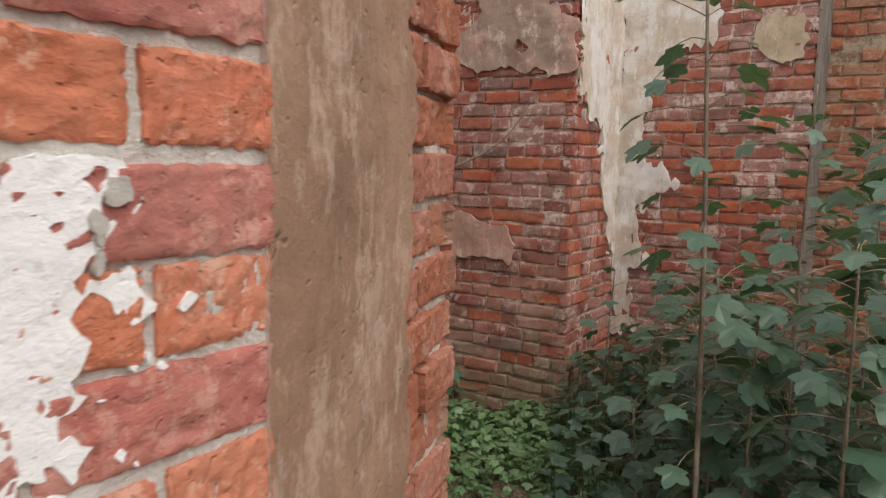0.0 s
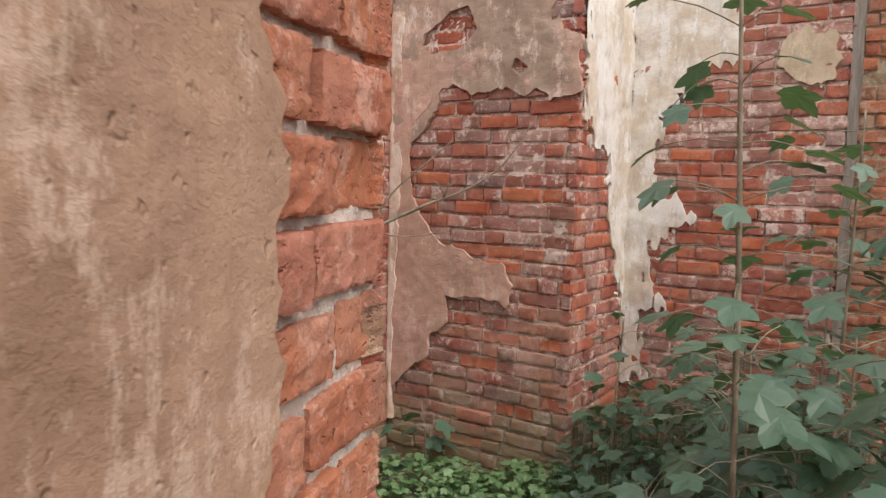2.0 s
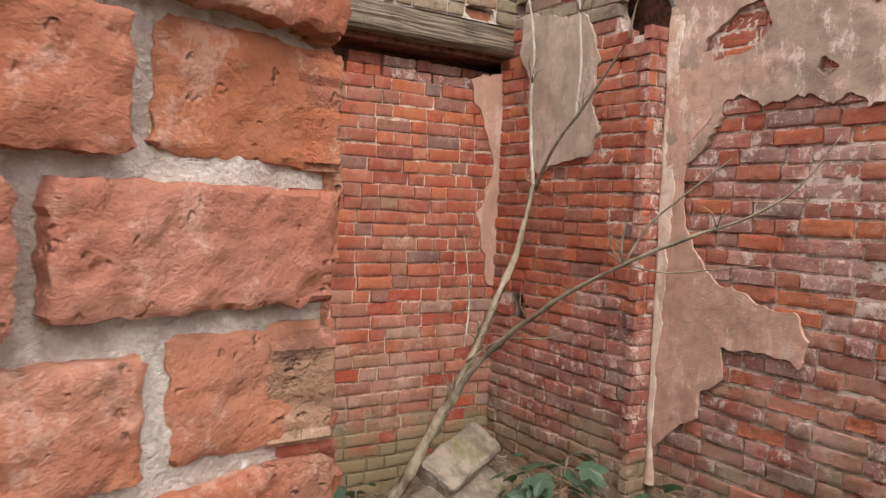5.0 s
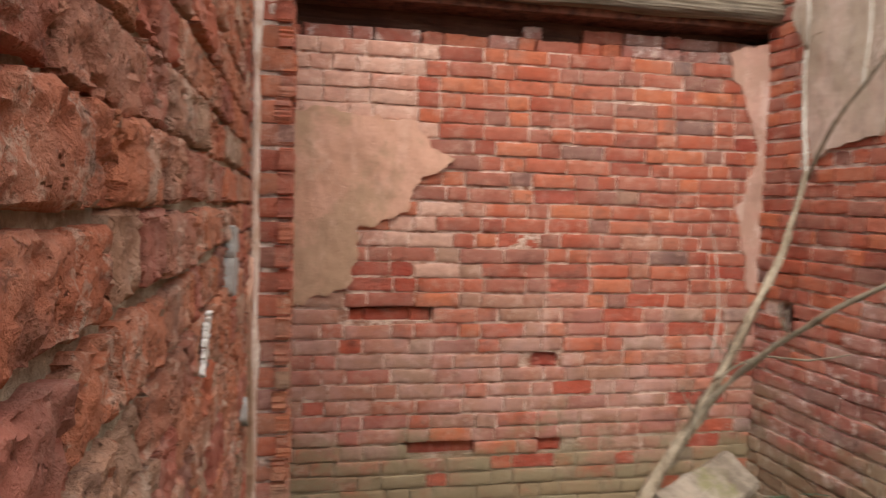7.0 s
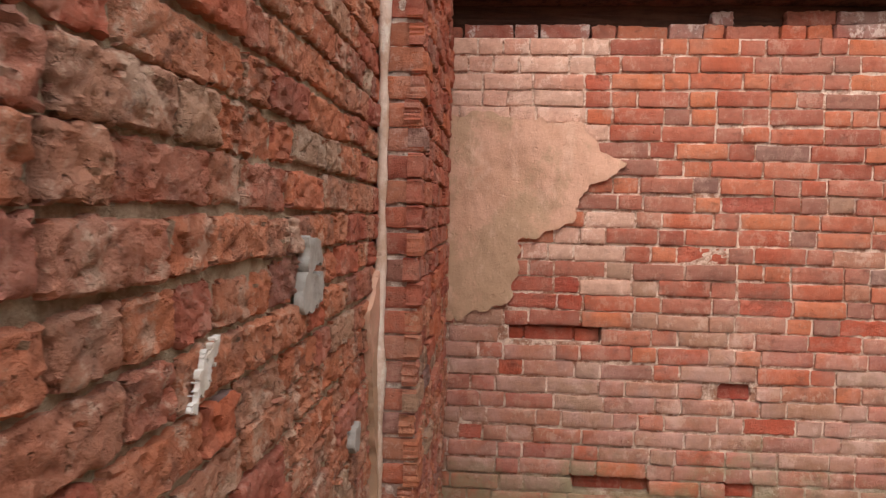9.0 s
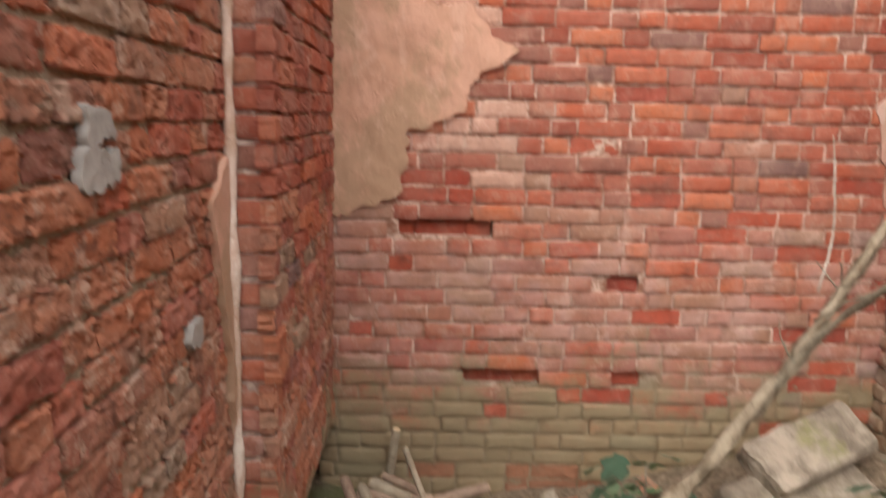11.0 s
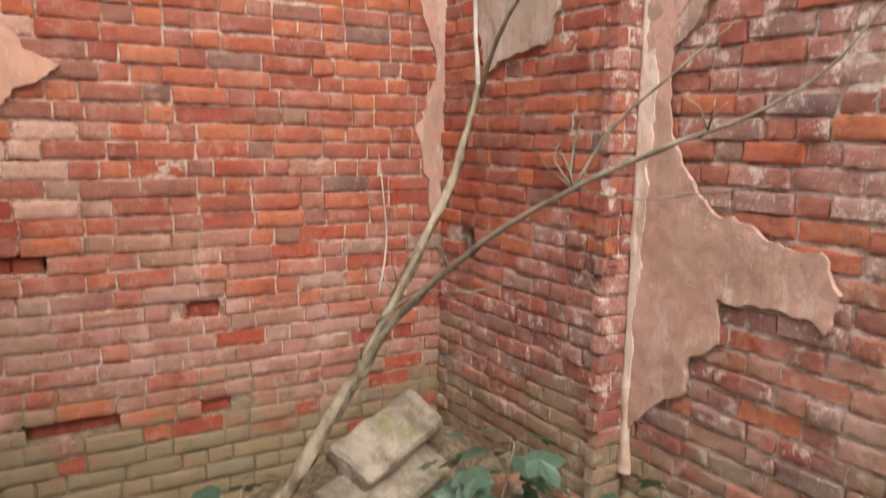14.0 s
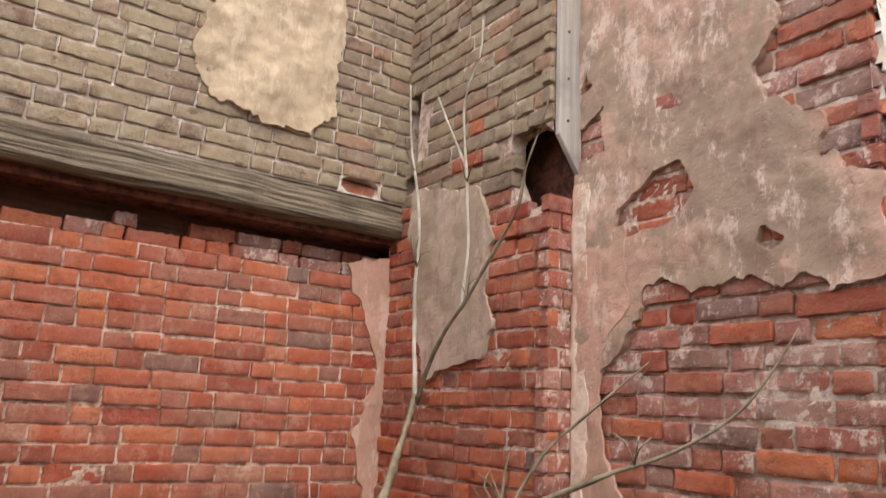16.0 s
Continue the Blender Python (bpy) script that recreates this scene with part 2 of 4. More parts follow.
leaf_maple = leaf_material("maple_leaf", (0.065, 0.125, 0.08), (0.11, 0.18, 0.12), 0.36)
leaf_fresh = leaf_material("fresh_green_leaf", (0.12, 0.22, 0.085), (0.22, 0.35, 0.16))
leaf_dull = leaf_material("dull_green_leaf", (0.10, 0.17, 0.085), (0.17, 0.25, 0.14))
leaf_dry = leaf_material("dry_leaf", (0.20, 0.13, 0.075), (0.40, 0.29, 0.18), 0.8)


def ground_material():
    m, k = make("litter_soil", 0.95, 1.0, 45.0, 0.015)
    c = k.ramp(k.noise(24, 6, 0.75), ((0.3, (0.085, 0.062, 0.042)), (0.46, (0.20, 0.15, 0.10)), (0.6, (0.32, 0.25, 0.175)), (0.75, (0.44, 0.34, 0.25))))
    c = k.mix(k.step(k.noise(2.2, 4, 0.6), 0.5, 0.68, 0.0, 0.75), c, (0.10, 0.125, 0.045))
    k.colour(c)
    return m


soil = ground_material()


def stone_material(name, a, b, moss):
    m, k = make(name, 0.93, 1.0, 30.0, 0.012)
    c = k.mix(k.step(k.noise(5, 5, 0.7), 0.35, 0.65), a, b)
    c = k.mix(k.step(k.noise(3.3, 5, 0.7), 0.48, 0.68, 0.0, moss), c, (0.26, 0.26, 0.10))
    k.colour(c)
    return m


stone_mat = stone_material("mossy_stone", (0.50, 0.42, 0.33), (0.22, 0.18, 0.135), 0.85)
rubble_brick = stone_material("rubble_brick", (0.46, 0.18, 0.10), (0.36, 0.25, 0.18), 0.2)
tube_mat, _k = make("silver_sheet", 0.4, 0.3, 20.0, 0.004)
_k.colour(_k.mix(_k.step(_k.noise(12, 4, 0.7), 0.4, 0.65), (0.45, 0.48, 0.47), (0.22, 0.26, 0.25)))
_k.bsdf.inputs["Metallic"].default_value = 0.4
scrap_red, _k = make("orange_plastic", 0.4, 0.1, 20.0, 0.002)
_k.colour((0.75, 0.10, 0.03))


# ---- mesh helpers ----
def mesh_object(name, verts, faces, material, parent=None, smooth=False, matrix=None):
    me = bpy.data.meshes.new(name)
    me.from_pydata(verts, [], faces)
    me.materials.append(material)
    if smooth:
        me.shade_smooth()
    ob = new(name, me)
    if matrix is not None:
        ob.matrix_world = matrix
    if parent is not None:
        ob.parent = parent
        ob.matrix_parent_inverse = parent.matrix_world.inverted()
    return ob


def part(name, bm, material, parent=None, label="", smooth=False):
    me = bpy.data.meshes.new(name)
    bm.to_mesh(me)
    bm.free()
    me.materials.append(material)
    if smooth:
        me.shade_smooth()
    ob = new(name, me)
    if parent is not None:
        ob.parent = parent
        ob.matrix_parent_inverse = parent.matrix_world.inverted()
    return tagged(ob, label)


def fbm(x, y, z, octaves=4):
    return noise.fractal(Vector((x, y, z)), 0.6, 2.1, octaves)


def box(bm, lo, hi, m=None):
    r = bmesh.ops.create_cube(bm, size=1.0)
    for v in r["verts"]:
        v.co = Vector([(a + b) / 2 + c * (b - a) for a, b, c in zip(lo, hi, v.co)])
        if m is not None:
            v.co = m @ v.co
    return r["verts"]


class Plane:
    """A wall face: u runs along it, z up, n out of it."""

    def __init__(self, x, y, ux, uy):
        self.o, length = Vector((x, y, 0)), math.hypot(ux, uy)
        self.u = Vector((ux / length, uy / length, 0))
        self.n = Vector((uy / length, -ux / length, 0))
        self.m = Matrix(((self.u.x, self.n.x, 0, x), (self.u.y, self.n.y, 0, y), (0, 0, 1, 0), (0, 0, 0, 1)))

    def at(self, u, z, n=0.0):
        p = self.o + self.u * u + self.n * n
        return Vector((p.x, p.y, z))


def inside(poly, u, z):
    """Signed distance to a polygon, positive inside."""
    best, odd = 1e9, False
    for (a, b), (c, d) in zip(poly, poly[1:] + poly[:1]):
        du, dz = c - a, d - b
        k = max(0.0, min(1.0, ((u - a) * du + (z - b) * dz) / (du * du + dz * dz + 1e-12)))
        best = min(best, math.hypot(u - a - k * du, z - b - k * dz))
        if (b > z) != (d > z) and u < (c - a) * (z - b) / (d - b) + a:
            odd = not odd
    return best if odd else -best


def sheet(name, plane, field, u0, u1, z0, z1, front, back, step, material, parent=None, rough=0.004, seed=0.0, label=""):
    """A sheet on a wall where field(u, z) > 0, from depth back out to depth front, with broken edges."""
    nu, nz = max(2, math.ceil((u1 - u0) / step)), max(2, math.ceil((z1 - z0) / step))
    us, zs = np.linspace(u0, u1, nu + 1), np.linspace(z0, z1, nz + 1)
    f = [[field(u, z) for z in zs] for u in us]
    verts, faces, known = [], [], {}

    def point(key, u, z):
        if key not in known:
            d = front + rough * fbm(u * 7 + seed, z * 7, seed, 4) + rough * 1.5 * fbm(u * 1.7, z * 1.7 + seed, seed, 2)
            known[key] = len(verts)
            verts.append(plane.at(u, z, d))
        return known[key]

    rims = []
    for i in range(nu):
        for j in range(nz):
            ring = [(i, j), (i + 1, j), (i + 1, j + 1), (i, j + 1)]
            if max(f[a][b] for a, b in ring) <= 0:
                continue
            face, cuts = [], []
            for (a, b), (c, d) in zip(ring, ring[1:] + ring[:1]):
                fa, fb = f[a][b], f[c][d]
                if fa > 0:
                    face.append(point((a, b), us[a], zs[b]))
                if (fa > 0) != (fb > 0):
                    k = fa / (fa - fb)
                    key = ("c", min((a, b), (c, d)), max((a, b), (c, d)))
                    q = point(key, us[a] + k * (us[c] - us[a]), zs[b] + k * (zs[d] - zs[b]))
                    face.append(q)
                    cuts.append((q, fa > 0))
            if len(set(face)) >= 3:
                faces.append(face)
                if len(cuts) == 2:
                    a, b = cuts
                    rims.append((a[0], b[0]) if a[1] else (b[0], a[0]))
    deep = {}
    for a, b in rims:
        for v in (a, b):
            if v not in deep:
                deep[v] = len(verts)
                p = Vector(verts[v])
                d = (p - plane.o).dot(plane.n)
                verts.append(p)
                verts.append(p + plane.n * (back - d))
        faces.append([deep[a], deep[a] + 1, deep[b] + 1, deep[b]])
    if not faces:
        return None
    return tagged(mesh_object(name, verts, faces, material, parent, True), label)


def slab_bricks(rng, length, height, nu, nz, wear, depth=0.05, pits=0.0, broken=False, wobble=0.75, deepest=0.0145):
    """One brick's vertices and faces: u across, n out of the wall, z up, centred, rounded, chipped and pitted."""
    verts, faces = [], []
    s = rng.random() * 50
    chip = [rng.random() for _ in range(4)]
    slope = (rng.uniform(-1, 1), rng.uniform(-0.2, 1))

    def spot(k, n, size):
        if k in (0, n):
            return -1.0 if k == 0 else 1.0
        return (1 - 0.009 / size) * ((k - 1) / (n - 2) * 2 - 1)

    for i in range(nu + 1):
        for j in range(nz + 1):
            u, z = spot(i, nu, length), spot(j, nz, height)
            edge = (i in (0, nu)) + (j in (0, nz))
            x, y = u * length / 2, z * height / 2
            d = wear * 0.75 * fbm(x * 33 + s, y * 38, s, 4) - (0.0, 0.9, 1.6)[edge] * wear * (0.7 + 0.6 * fbm(u * 5, z * 5 + s, 3, 2))
            if pits:
                near = noise.voronoi(Vector((x * 75 + s, y * 75, s)))[0][0]
                d -= pits * max(0.0, 0.42 - near) * (1.0 + fbm(x * 14, y * 14 + s, 8.0, 3)) * 2.0
                d -= pits * 1.3 * max(0.0, fbm(x * 22 + s, y * 48, s + 4, 3) - 0.15)
            if broken:
                d = max(-deepest, d - 0.007 - 0.004 * (slope[0] * u + slope[1] * z) - 0.008 * fbm(x * 26 + s, y * 26, s, 4))
            corner = (i > nu / 2) * 2 + (j > nz / 2)
            pull = 0.0
            if edge == 2:
                pull = wear * 0.8
                if chip[corner] > 0.6:
                    d -= wear * 1.5
                    pull = wear * 1.6
            verts.append((x - math.copysign(pull, u) + wear * (0.3 + 0.6 * (edge > 0)) * fbm(s, u * 3, z * 4 + 9, 3), d,
                          y - math.copysign(pull * 0.6, z) + wear * (0.3 + wobble * (edge > 0)) * fbm(z + 4, u * length * 22, s, 3)))
    for i in range(nu):
        for j in range(nz):
            a = i * (nz + 1) + j
            faces.append((a, a + nz + 1, a + nz + 2, a + 1))
    ring = [j for j in range(nz + 1)] + [i * (nz + 1) + nz for i in range(1, nu + 1)]
    ring += [nu * (nz + 1) + j for j in range(nz - 1, -1, -1)] + [i * (nz + 1) for i in range(nu - 1, 0, -1)]
    start = len(verts)
    for v in ring:
        x, d, z = verts[v]
        verts.append((x * 1.01, -depth, z * 1.01))
    for k in range(len(ring)):
        a, b = ring[k], ring[(k + 1) % len(ring)]
        faces.append((a, b, start + (k + 1) % len(ring), start + k))
    return verts, faces


class BrickKit:
    """Brick meshes that the bricks of a wall share."""

    def __init__(self, seed, height, wear, nu, nz, variants=7, pits=0.0, wobble=0.75, deepest=0.0145):
        rng = random.Random(seed)
        self.full, self.half, self.height, self.variants = 0.240, 0.114, height, variants
        self.data = {}
        for kind, length in (("full", self.full), ("half", self.half)):
            n = nu if kind == "full" else max(4, nu // 2 + 1)
            self.data[kind] = [(slab_bricks(rng, length, height, n, nz, wear, 0.05, pits, False, wobble), {}) for _ in range(variants)]
            self.data[kind + "_broken"] = [(slab_bricks(rng, length, height, n + 3, nz + 2, wear * 1.5, 0.06, pits, True, 0.75, deepest), {}) for _ in range(variants)]

    def mesh(self, kind, variant, material):
        (verts, faces), made = self.data[kind][variant]
        if material.name not in made:
            me = bpy.data.meshes.new("brick")
            me.from_pydata(verts, [], faces)
            me.materials.append(material)
            me.shade_smooth()
            me.set_sharp_from_angle(angle=0.75)
            made[material.name] = me
        return made[material.name]


brick_jobs = []


def brick_wall(wall, plane, u0, u1, z0, z1, pitch, phase, kit, material, seed, skip=None, pick=None, jut=0.004, near=None, joint=0.011, gone=0.02, tilt=0.6, pattern=None, sunk=(), sunk_material=None, squat=0.04, broken=None, broken_material=None, push=None, wave=0.004):
    """Queue the bricks of a wall: courses of headers and stretchers. near: (u, z), round which they are single objects."""
    rng = random.Random(seed)
    rows = []
    k0 = math.ceil((z0 - phase) / pitch - 0.35)
    k1 = math.floor((z1 - phase) / pitch + 0.35)
    for k in range(k0, k1):
        z = phase + (k + 0.5) * pitch
        u = u0 - rng.random() * 0.02
        turn = rng.random() < 0.5
        first = True
        while u < u1 - 0.02:
            turn = not turn if rng.random() < 0.78 else turn
            kind = "full" if turn else "half"
            if pattern:
                kind, length = pattern(k, first)
            else:
                length = kit.full if turn else kit.half
            if first and not pattern:
                length *= rng.uniform(0.55, 1.0)
            first = False
            length *= rng.uniform(0.97, 1.03)
            end = min(u + length, u1)
            if u1 - end < 0.075:
                end = u1
            mid, span = (u + end) / 2, end - u
            r = [rng.random() for _ in range(8)]
            u = end + joint
            if span < 0.03 or (skip and skip(mid, z)):
                continue
            deep = (r[0] - 0.5) * 2 * jut
            if r[1] < gone:
                deep -= 0.003 + 0.004 * r[2]
            if push:
                deep += push(k, mid)
            mat = pick(mid, z, r[3]) if pick else material
            if broken and mat is not None and rng.random() < broken(mid, z):
                kind, mat, deep = kind + "_broken", broken_material or mat, 0.0
            if any(inside(q, mid, z) > -0.012 for q in sunk):
                deep, mat = -0.035 - 0.03 * r[2], sunk_material
            if mat is None:
                continue
            nominal = kit.full if kind.startswith("full") else kit.half
            m = plane.m @ Matrix.Translation((mid, deep, z + (r[4] - 0.5) * 0.007 + wave * fbm(mid * 1.1, k * 0.3, seed * 1.7, 3))) @ Euler((0, radians((r[5] - 0.5) * 2 * tilt), radians((r[6] - 0.5) * tilt))).to_matrix().to_4x4() @ Matrix.Diagonal((span / nominal, 1, 1 - squat * r[2], 1))
            rows.append((kind, int(r[7] * kit.variants * 0.9999), mat, m, mid, z))
    if near:
        rows.sort(key=lambda q: (q[4] - near[0]) ** 2 + (q[5] - near[1]) ** 2)
    brick_jobs.append((wall, kit, rows))


def lay_bricks():
    """Bricks last: up to 290 single ones a wall, the others joined by material."""
    for wall, kit, rows in brick_jobs:
        for kind, variant, mat, m, _, _ in rows[:290]:
            ob = bpy.data.objects.new("brick", kit.mesh(kind, variant, mat))
            scene.collection.objects.link(ob)
            ob.parent = wall
            ob.matrix_parent_inverse = wall.matrix_world.inverted()
            ob.matrix_basis = m
        rest = {}
        for kind, variant, mat, m, _, _ in rows[290:]:
            rest.setdefault(mat.name, (mat, [], []))
            _, verts, faces = rest[mat.name]
            (bv, bf), _ = kit.data[kind][variant]
            base = len(verts)
            verts.extend(m @ Vector(v) for v in bv)
            faces.extend([tuple(base + i for i in f) for f in bf])
        for mat, verts, faces in rest.values():
            tagged(mesh_object("brickwork", verts, faces, mat, wall, True), kind="stuff").data.set_sharp_from_angle(angle=0.75)


# ---- large structure ----
WX, UX, MY, PY, SY, NY = -4.464, -4.35, 4.11, 4.268, 1.248, 5.03
CORNER = -3.13
FLOOR = -0.55


def ground_height(x, y):
    d = 0.10 * fbm(x * 0.9, y * 0.9, 3.0, 3) + 0.035 * fbm(x * 4, y * 4, 7.0, 3)
    room = -0.17 + 0.05 * (x + 3.0) + 0.07 * max(0.0, y - 3.0)
    heap = 0.22 * math.exp(-((x + 4.15) ** 2 + (y - 3.75) ** 2) / 0.25)
    dip = -0.22 * math.exp(-((x + 4.3) ** 2 + (y - 1.8) ** 2) / 0.5)
    far = min(1.0, max(0.0, (math.hypot(x + 1.5, y - 2.5) - 6) / 10))
    return (room + heap + dip) * (1 - far) + d * (1 - 0.5 * far)


def core(name, boxes, material=core_mat, label=""):
    bm = bmesh.new()
    for lo, hi in boxes:
        box(bm, lo, hi)
    return tagged(part(name, bm, material), label, "wall", kind="structure")


def build_ground():
    xs = sorted(set([-400, -150, -60, -30, -18, -12, -9, -7] + [round(-5.5 + 0.07 * i, 3) for i in range(100)] + [2, 3, 4.5, 6, 9, 14, 25, 60, 150, 400]))
    ys = sorted(set([-400, -150, -60, -30, -15, -8, -5, -3.5, -2.5, -1.8] + [round(-1.2 + 0.07 * i, 3) for i in range(100)] + [6.2, 7, 9, 12, 18, 30, 60, 150, 400]))
    verts = [(x, y, ground_height(x, y)) for x in xs for y in ys]
    n = len(ys)
    faces = [(i * n + j, (i + 1) * n + j, (i + 1) * n + j + 1, i * n + j + 1) for i in range(len(xs) - 1) for j in range(n - 1)]
    g = mesh_object("ground", verts, faces, soil, smooth=True)
    return tagged(g, "brown earth with leaf litter, twigs and patches of moss", "ground", kind="structure")


ground = build_ground()
TOP, TOP_SOUTH = 4.3, 3.1
wall_west = core("wall_west", [((-5.1, 1.0, FLOOR), (WX - 0.10, 4.6, 2.45)), ((-5.1, 1.0, 2.45), (WX - 0.34, 4.6, 2.72))], label="bricked-up opening of red brick with pale joints under a timber lintel")
wall_west_upper = core("wall_west_upper", [((-5.1, 1.0, 2.66), (UX - 0.10, 4.6, TOP))], label="grey-olive weathered brick wall above the timber lintel")
wall_north_pilaster = core("wall_north_pilaster", [((-5.1, MY + 0.10, FLOOR), (CORNER - 0.06, 5.2, 2.58)), ((-5.1, MY + 0.24, 2.58), (CORNER - 0.06, 5.2, 3.62)), ((-5.1, MY + 0.10, 3.62), (CORNER - 0.06, 5.2, TOP))], label="broad red brick pilaster with a grey plaster remnant")
wall_north_pier = core("wall_north_pier", [((CORNER - 0.06, PY + 0.10, FLOOR), (-1.95, 5.5, TOP))], label="weathered brick pier with large remnants of pink-grey plaster")
wall_north = core("wall_north", [((-1.95, NY + 0.10, FLOOR), (-0.72, 5.6, TOP))], label="weathered red brick wall with cream limewash remnants behind saplings")
wall_north_recess = core("wall_north_recess", [((-0.95, 5.62, FLOOR), (4.4, 6.0, TOP))], label="rough brown brick wall at the back of a recess")
wall_south = core("wall_south", [((CORNER - 0.05, 0.05, FLOOR), (-0.95, SY - 0.10, TOP_SOUTH)), ((-5.1, 0.05, FLOOR), (CORNER - 0.05, SY - 0.10, TOP_SOUTH))], label="rough brown-red brick wall with eroded joints")
wall_south_pilaster = core("wall_south_pilaster", [((WX - 0.05, SY - 0.1, 0.0), (CORNER - 0.09, SY + 0.035, TOP_SOUTH))], label="red brick pilaster with a broken lower end")
wall_door_reveal = core("wall_door_reveal", [((-1.0, 0.02, FLOOR), (-0.86, SY - 0.12, TOP_SOUTH)), ((-1.0, -0.15, FLOOR), (-0.64, 0.44, TOP_SOUTH))], label="splayed door reveal of orange-red brick and tan plaster")

# plain unseen walls, added to close the place; their size tunes the daylight
for nm, lo, hi in (("wall_east", (4.4, 0.6, FLOOR), (4.8, 6.0, 3.0)), ("wall_south_east", (3.2, 0.6, FLOOR), (4.4, 1.25, 2.2))):
    core(nm, [(lo, hi)], brick_wine, "plain brick wall added out of view")

P_WEST, P_UP = Plane(WX, 0, 0, 1), Plane(UX, 0, 0, 1)
P_MID, P_PIER, P_NORTH, P_BACK = Plane(0, MY, 1, 0), Plane(0, PY, 1, 0), Plane(0, NY, 1, 0), Plane(0, 5.6, 1, 0)
P_MIDSIDE, P_PIERSIDE, P_NORTHSIDE = Plane(CORNER, 0, 0, 1), Plane(-1.85, 0, 0, 1), Plane(-0.65, 0, 0, 1)
P_SOUTH, P_SPIL, P_SPILSIDE = Plane(0, SY, -1, 0), Plane(0, SY + 0.135, -1, 0), Plane(CORNER, 0, 0, 1)
P_REVEAL = Plane(-0.5385, 0.5, -0.305, 1.0)
P_OUTER = Plane(-0.52, 0, 0, 1)


def rect(u0, u1, z0, z1):
    return [(u0, z0), (u1, z0), (u1, z1), (u0, z1)]


def flaking(poly, amount, seed):
    """Edges torn in upright flakes."""
    return lambda u, z: inside(poly, u, z) + amount * fbm(u * 26 + seed, z * 7, seed, 4) + amount * 0.6 * fbm(u * 5, z * 4, seed, 3)


def ragged(poly, amount, scale, seed):
    return lambda u, z: inside(poly, u, z) + amount * fbm(u * scale + seed, z * scale, seed, 4)


def mortar_bed(wall, plane, u0, u1, z0, z1, holes, material, recess=0.010, step=0.04, seed=0.0, rough=0.004):
    def field(u, z):
        d = 0.5
        for h in holes:
            d = min(d, -inside(h, u, z))
        return d
    return sheet("mortar", plane, field, u0, u1, z0, z1, -recess, -0.105, step, material, wall, rough, seed)


def outside(holes):
    return lambda u, z: any(inside(h, u, z) > -0.005 for h in holes)


kit_wall = BrickKit(1, 0.0755, 0.0042, 10, 5, 9, deepest=0.008)
kit_worn = BrickKit(2, 0.0735, 0.0066, 11, 5, 9, deepest=0.012)
kit_eroded = BrickKit(5, 0.076, 0.0075, 30, 11, 9, 0.010, 0.6)
kit_jamb = BrickKit(3, 0.082, 0.0042, 40, 15, 9, 0.0038, 0.45)


def patches(seed, scale, lo, hi, most):
    """A likelihood that gathers in patches over a wall."""
    return lambda u, z: most * max(0.0, min(1.0, (fbm(u * scale + seed, z * scale * 1.4, seed, 3) - lo) / (hi - lo)))


# west wall: bricked-up opening
west_holes = [rect(1.71, 2.13, 0.975, 1.045), rect(2.01, 2.46, 0.225, 0.285), rect(2.74, 2.90, 0.215, 0.28), rect(2.74, 2.86, 0.70, 0.77)]
mortar_bed(wall_west, P_WEST, 1.3, 4.2, FLOOR, 2.452, [rect(q[0][0] - 0.02, q[2][0] + 0.02, q[0][1] - 0.012, q[2][1] + 0.012) for q in west_holes], mortar_joint, 0.0105, 0.025, 0.0, 0.0022)


def pick_west(u, z, r):
    if z > 1.95 and u < 2.04 + 0.05 * math.sin(z * 19) and z < 2.42:
        return brick_limed
    if 1.08 < z < 1.68 and 1.8 < u < 2.2 and r < 0.65:
        return brick_limed
    dull = 0.12 + 0.6 * max(0.0, min(1.0, (1.15 - z) / 0.4)) + 0.25 * fbm(u * 1.3, z * 2.0, 4.0, 3)
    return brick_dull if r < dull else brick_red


west_spots = [(1.85, 1.27), (1.88, 1.18), (1.68, 0.84), (3.21, 1.0), (3.38, 1.1), (2.78, 0.74), (3.99, 1.22), (3.04, 0.55), (3.72, 0.45), (4.05, 0.66), (2.98, 1.2), (2.85, 1.69), (3.79, 0.93), (2.24, 0.08), (3.9, 0.51), (2.44, -0.28), (2.12, 2.27)]
west_patches = patches(3.0, 1.4, 0.25, 0.8, 0.35)


def west_broken(u, z):
    if any(abs(u - a) < 0.12 and abs(z - b) < 0.042 for a, b in west_spots):
        return 1.0
    return 0.02 + west_patches(u, z) * (1.0 if z < 1.15 else 0.25)


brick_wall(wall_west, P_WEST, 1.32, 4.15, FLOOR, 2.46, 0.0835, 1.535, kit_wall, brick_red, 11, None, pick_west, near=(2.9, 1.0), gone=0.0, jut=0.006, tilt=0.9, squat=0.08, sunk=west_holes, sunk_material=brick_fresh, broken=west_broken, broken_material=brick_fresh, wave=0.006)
sheet("plaster", P_WEST, ragged([(1.32, 2.10), (2.0, 2.04), (2.12, 1.92), (2.22, 1.85), (2.03, 1.70), (2.0, 1.57), (1.72, 1.47), (1.72, 1.18), (1.4, 1.04), (1.32, 1.04)], 0.035, 7, 1.0),
      1.32, 2.35, 0.95, 2.15, 0.016, -0.006, 0.016, plaster_tan, wall_west, 0.006, 1.0, "tan plaster remnant")
sheet("plaster", P_WEST, ragged([(3.84, 2.52), (4.16, 2.6), (4.16, 1.1), (4.05, 1.15), (4.0, 1.4), (3.95, 1.6), (4.08, 1.95), (4.02, 2.12), (3.93, 2.3)], 0.025, 9, 2.0),
      3.75, 4.16, 1.05, 2.6, 0.010, -0.006, 0.018, plaster_pink, wall_west, 0.005, 2.0, "pink plaster strip in the corner")

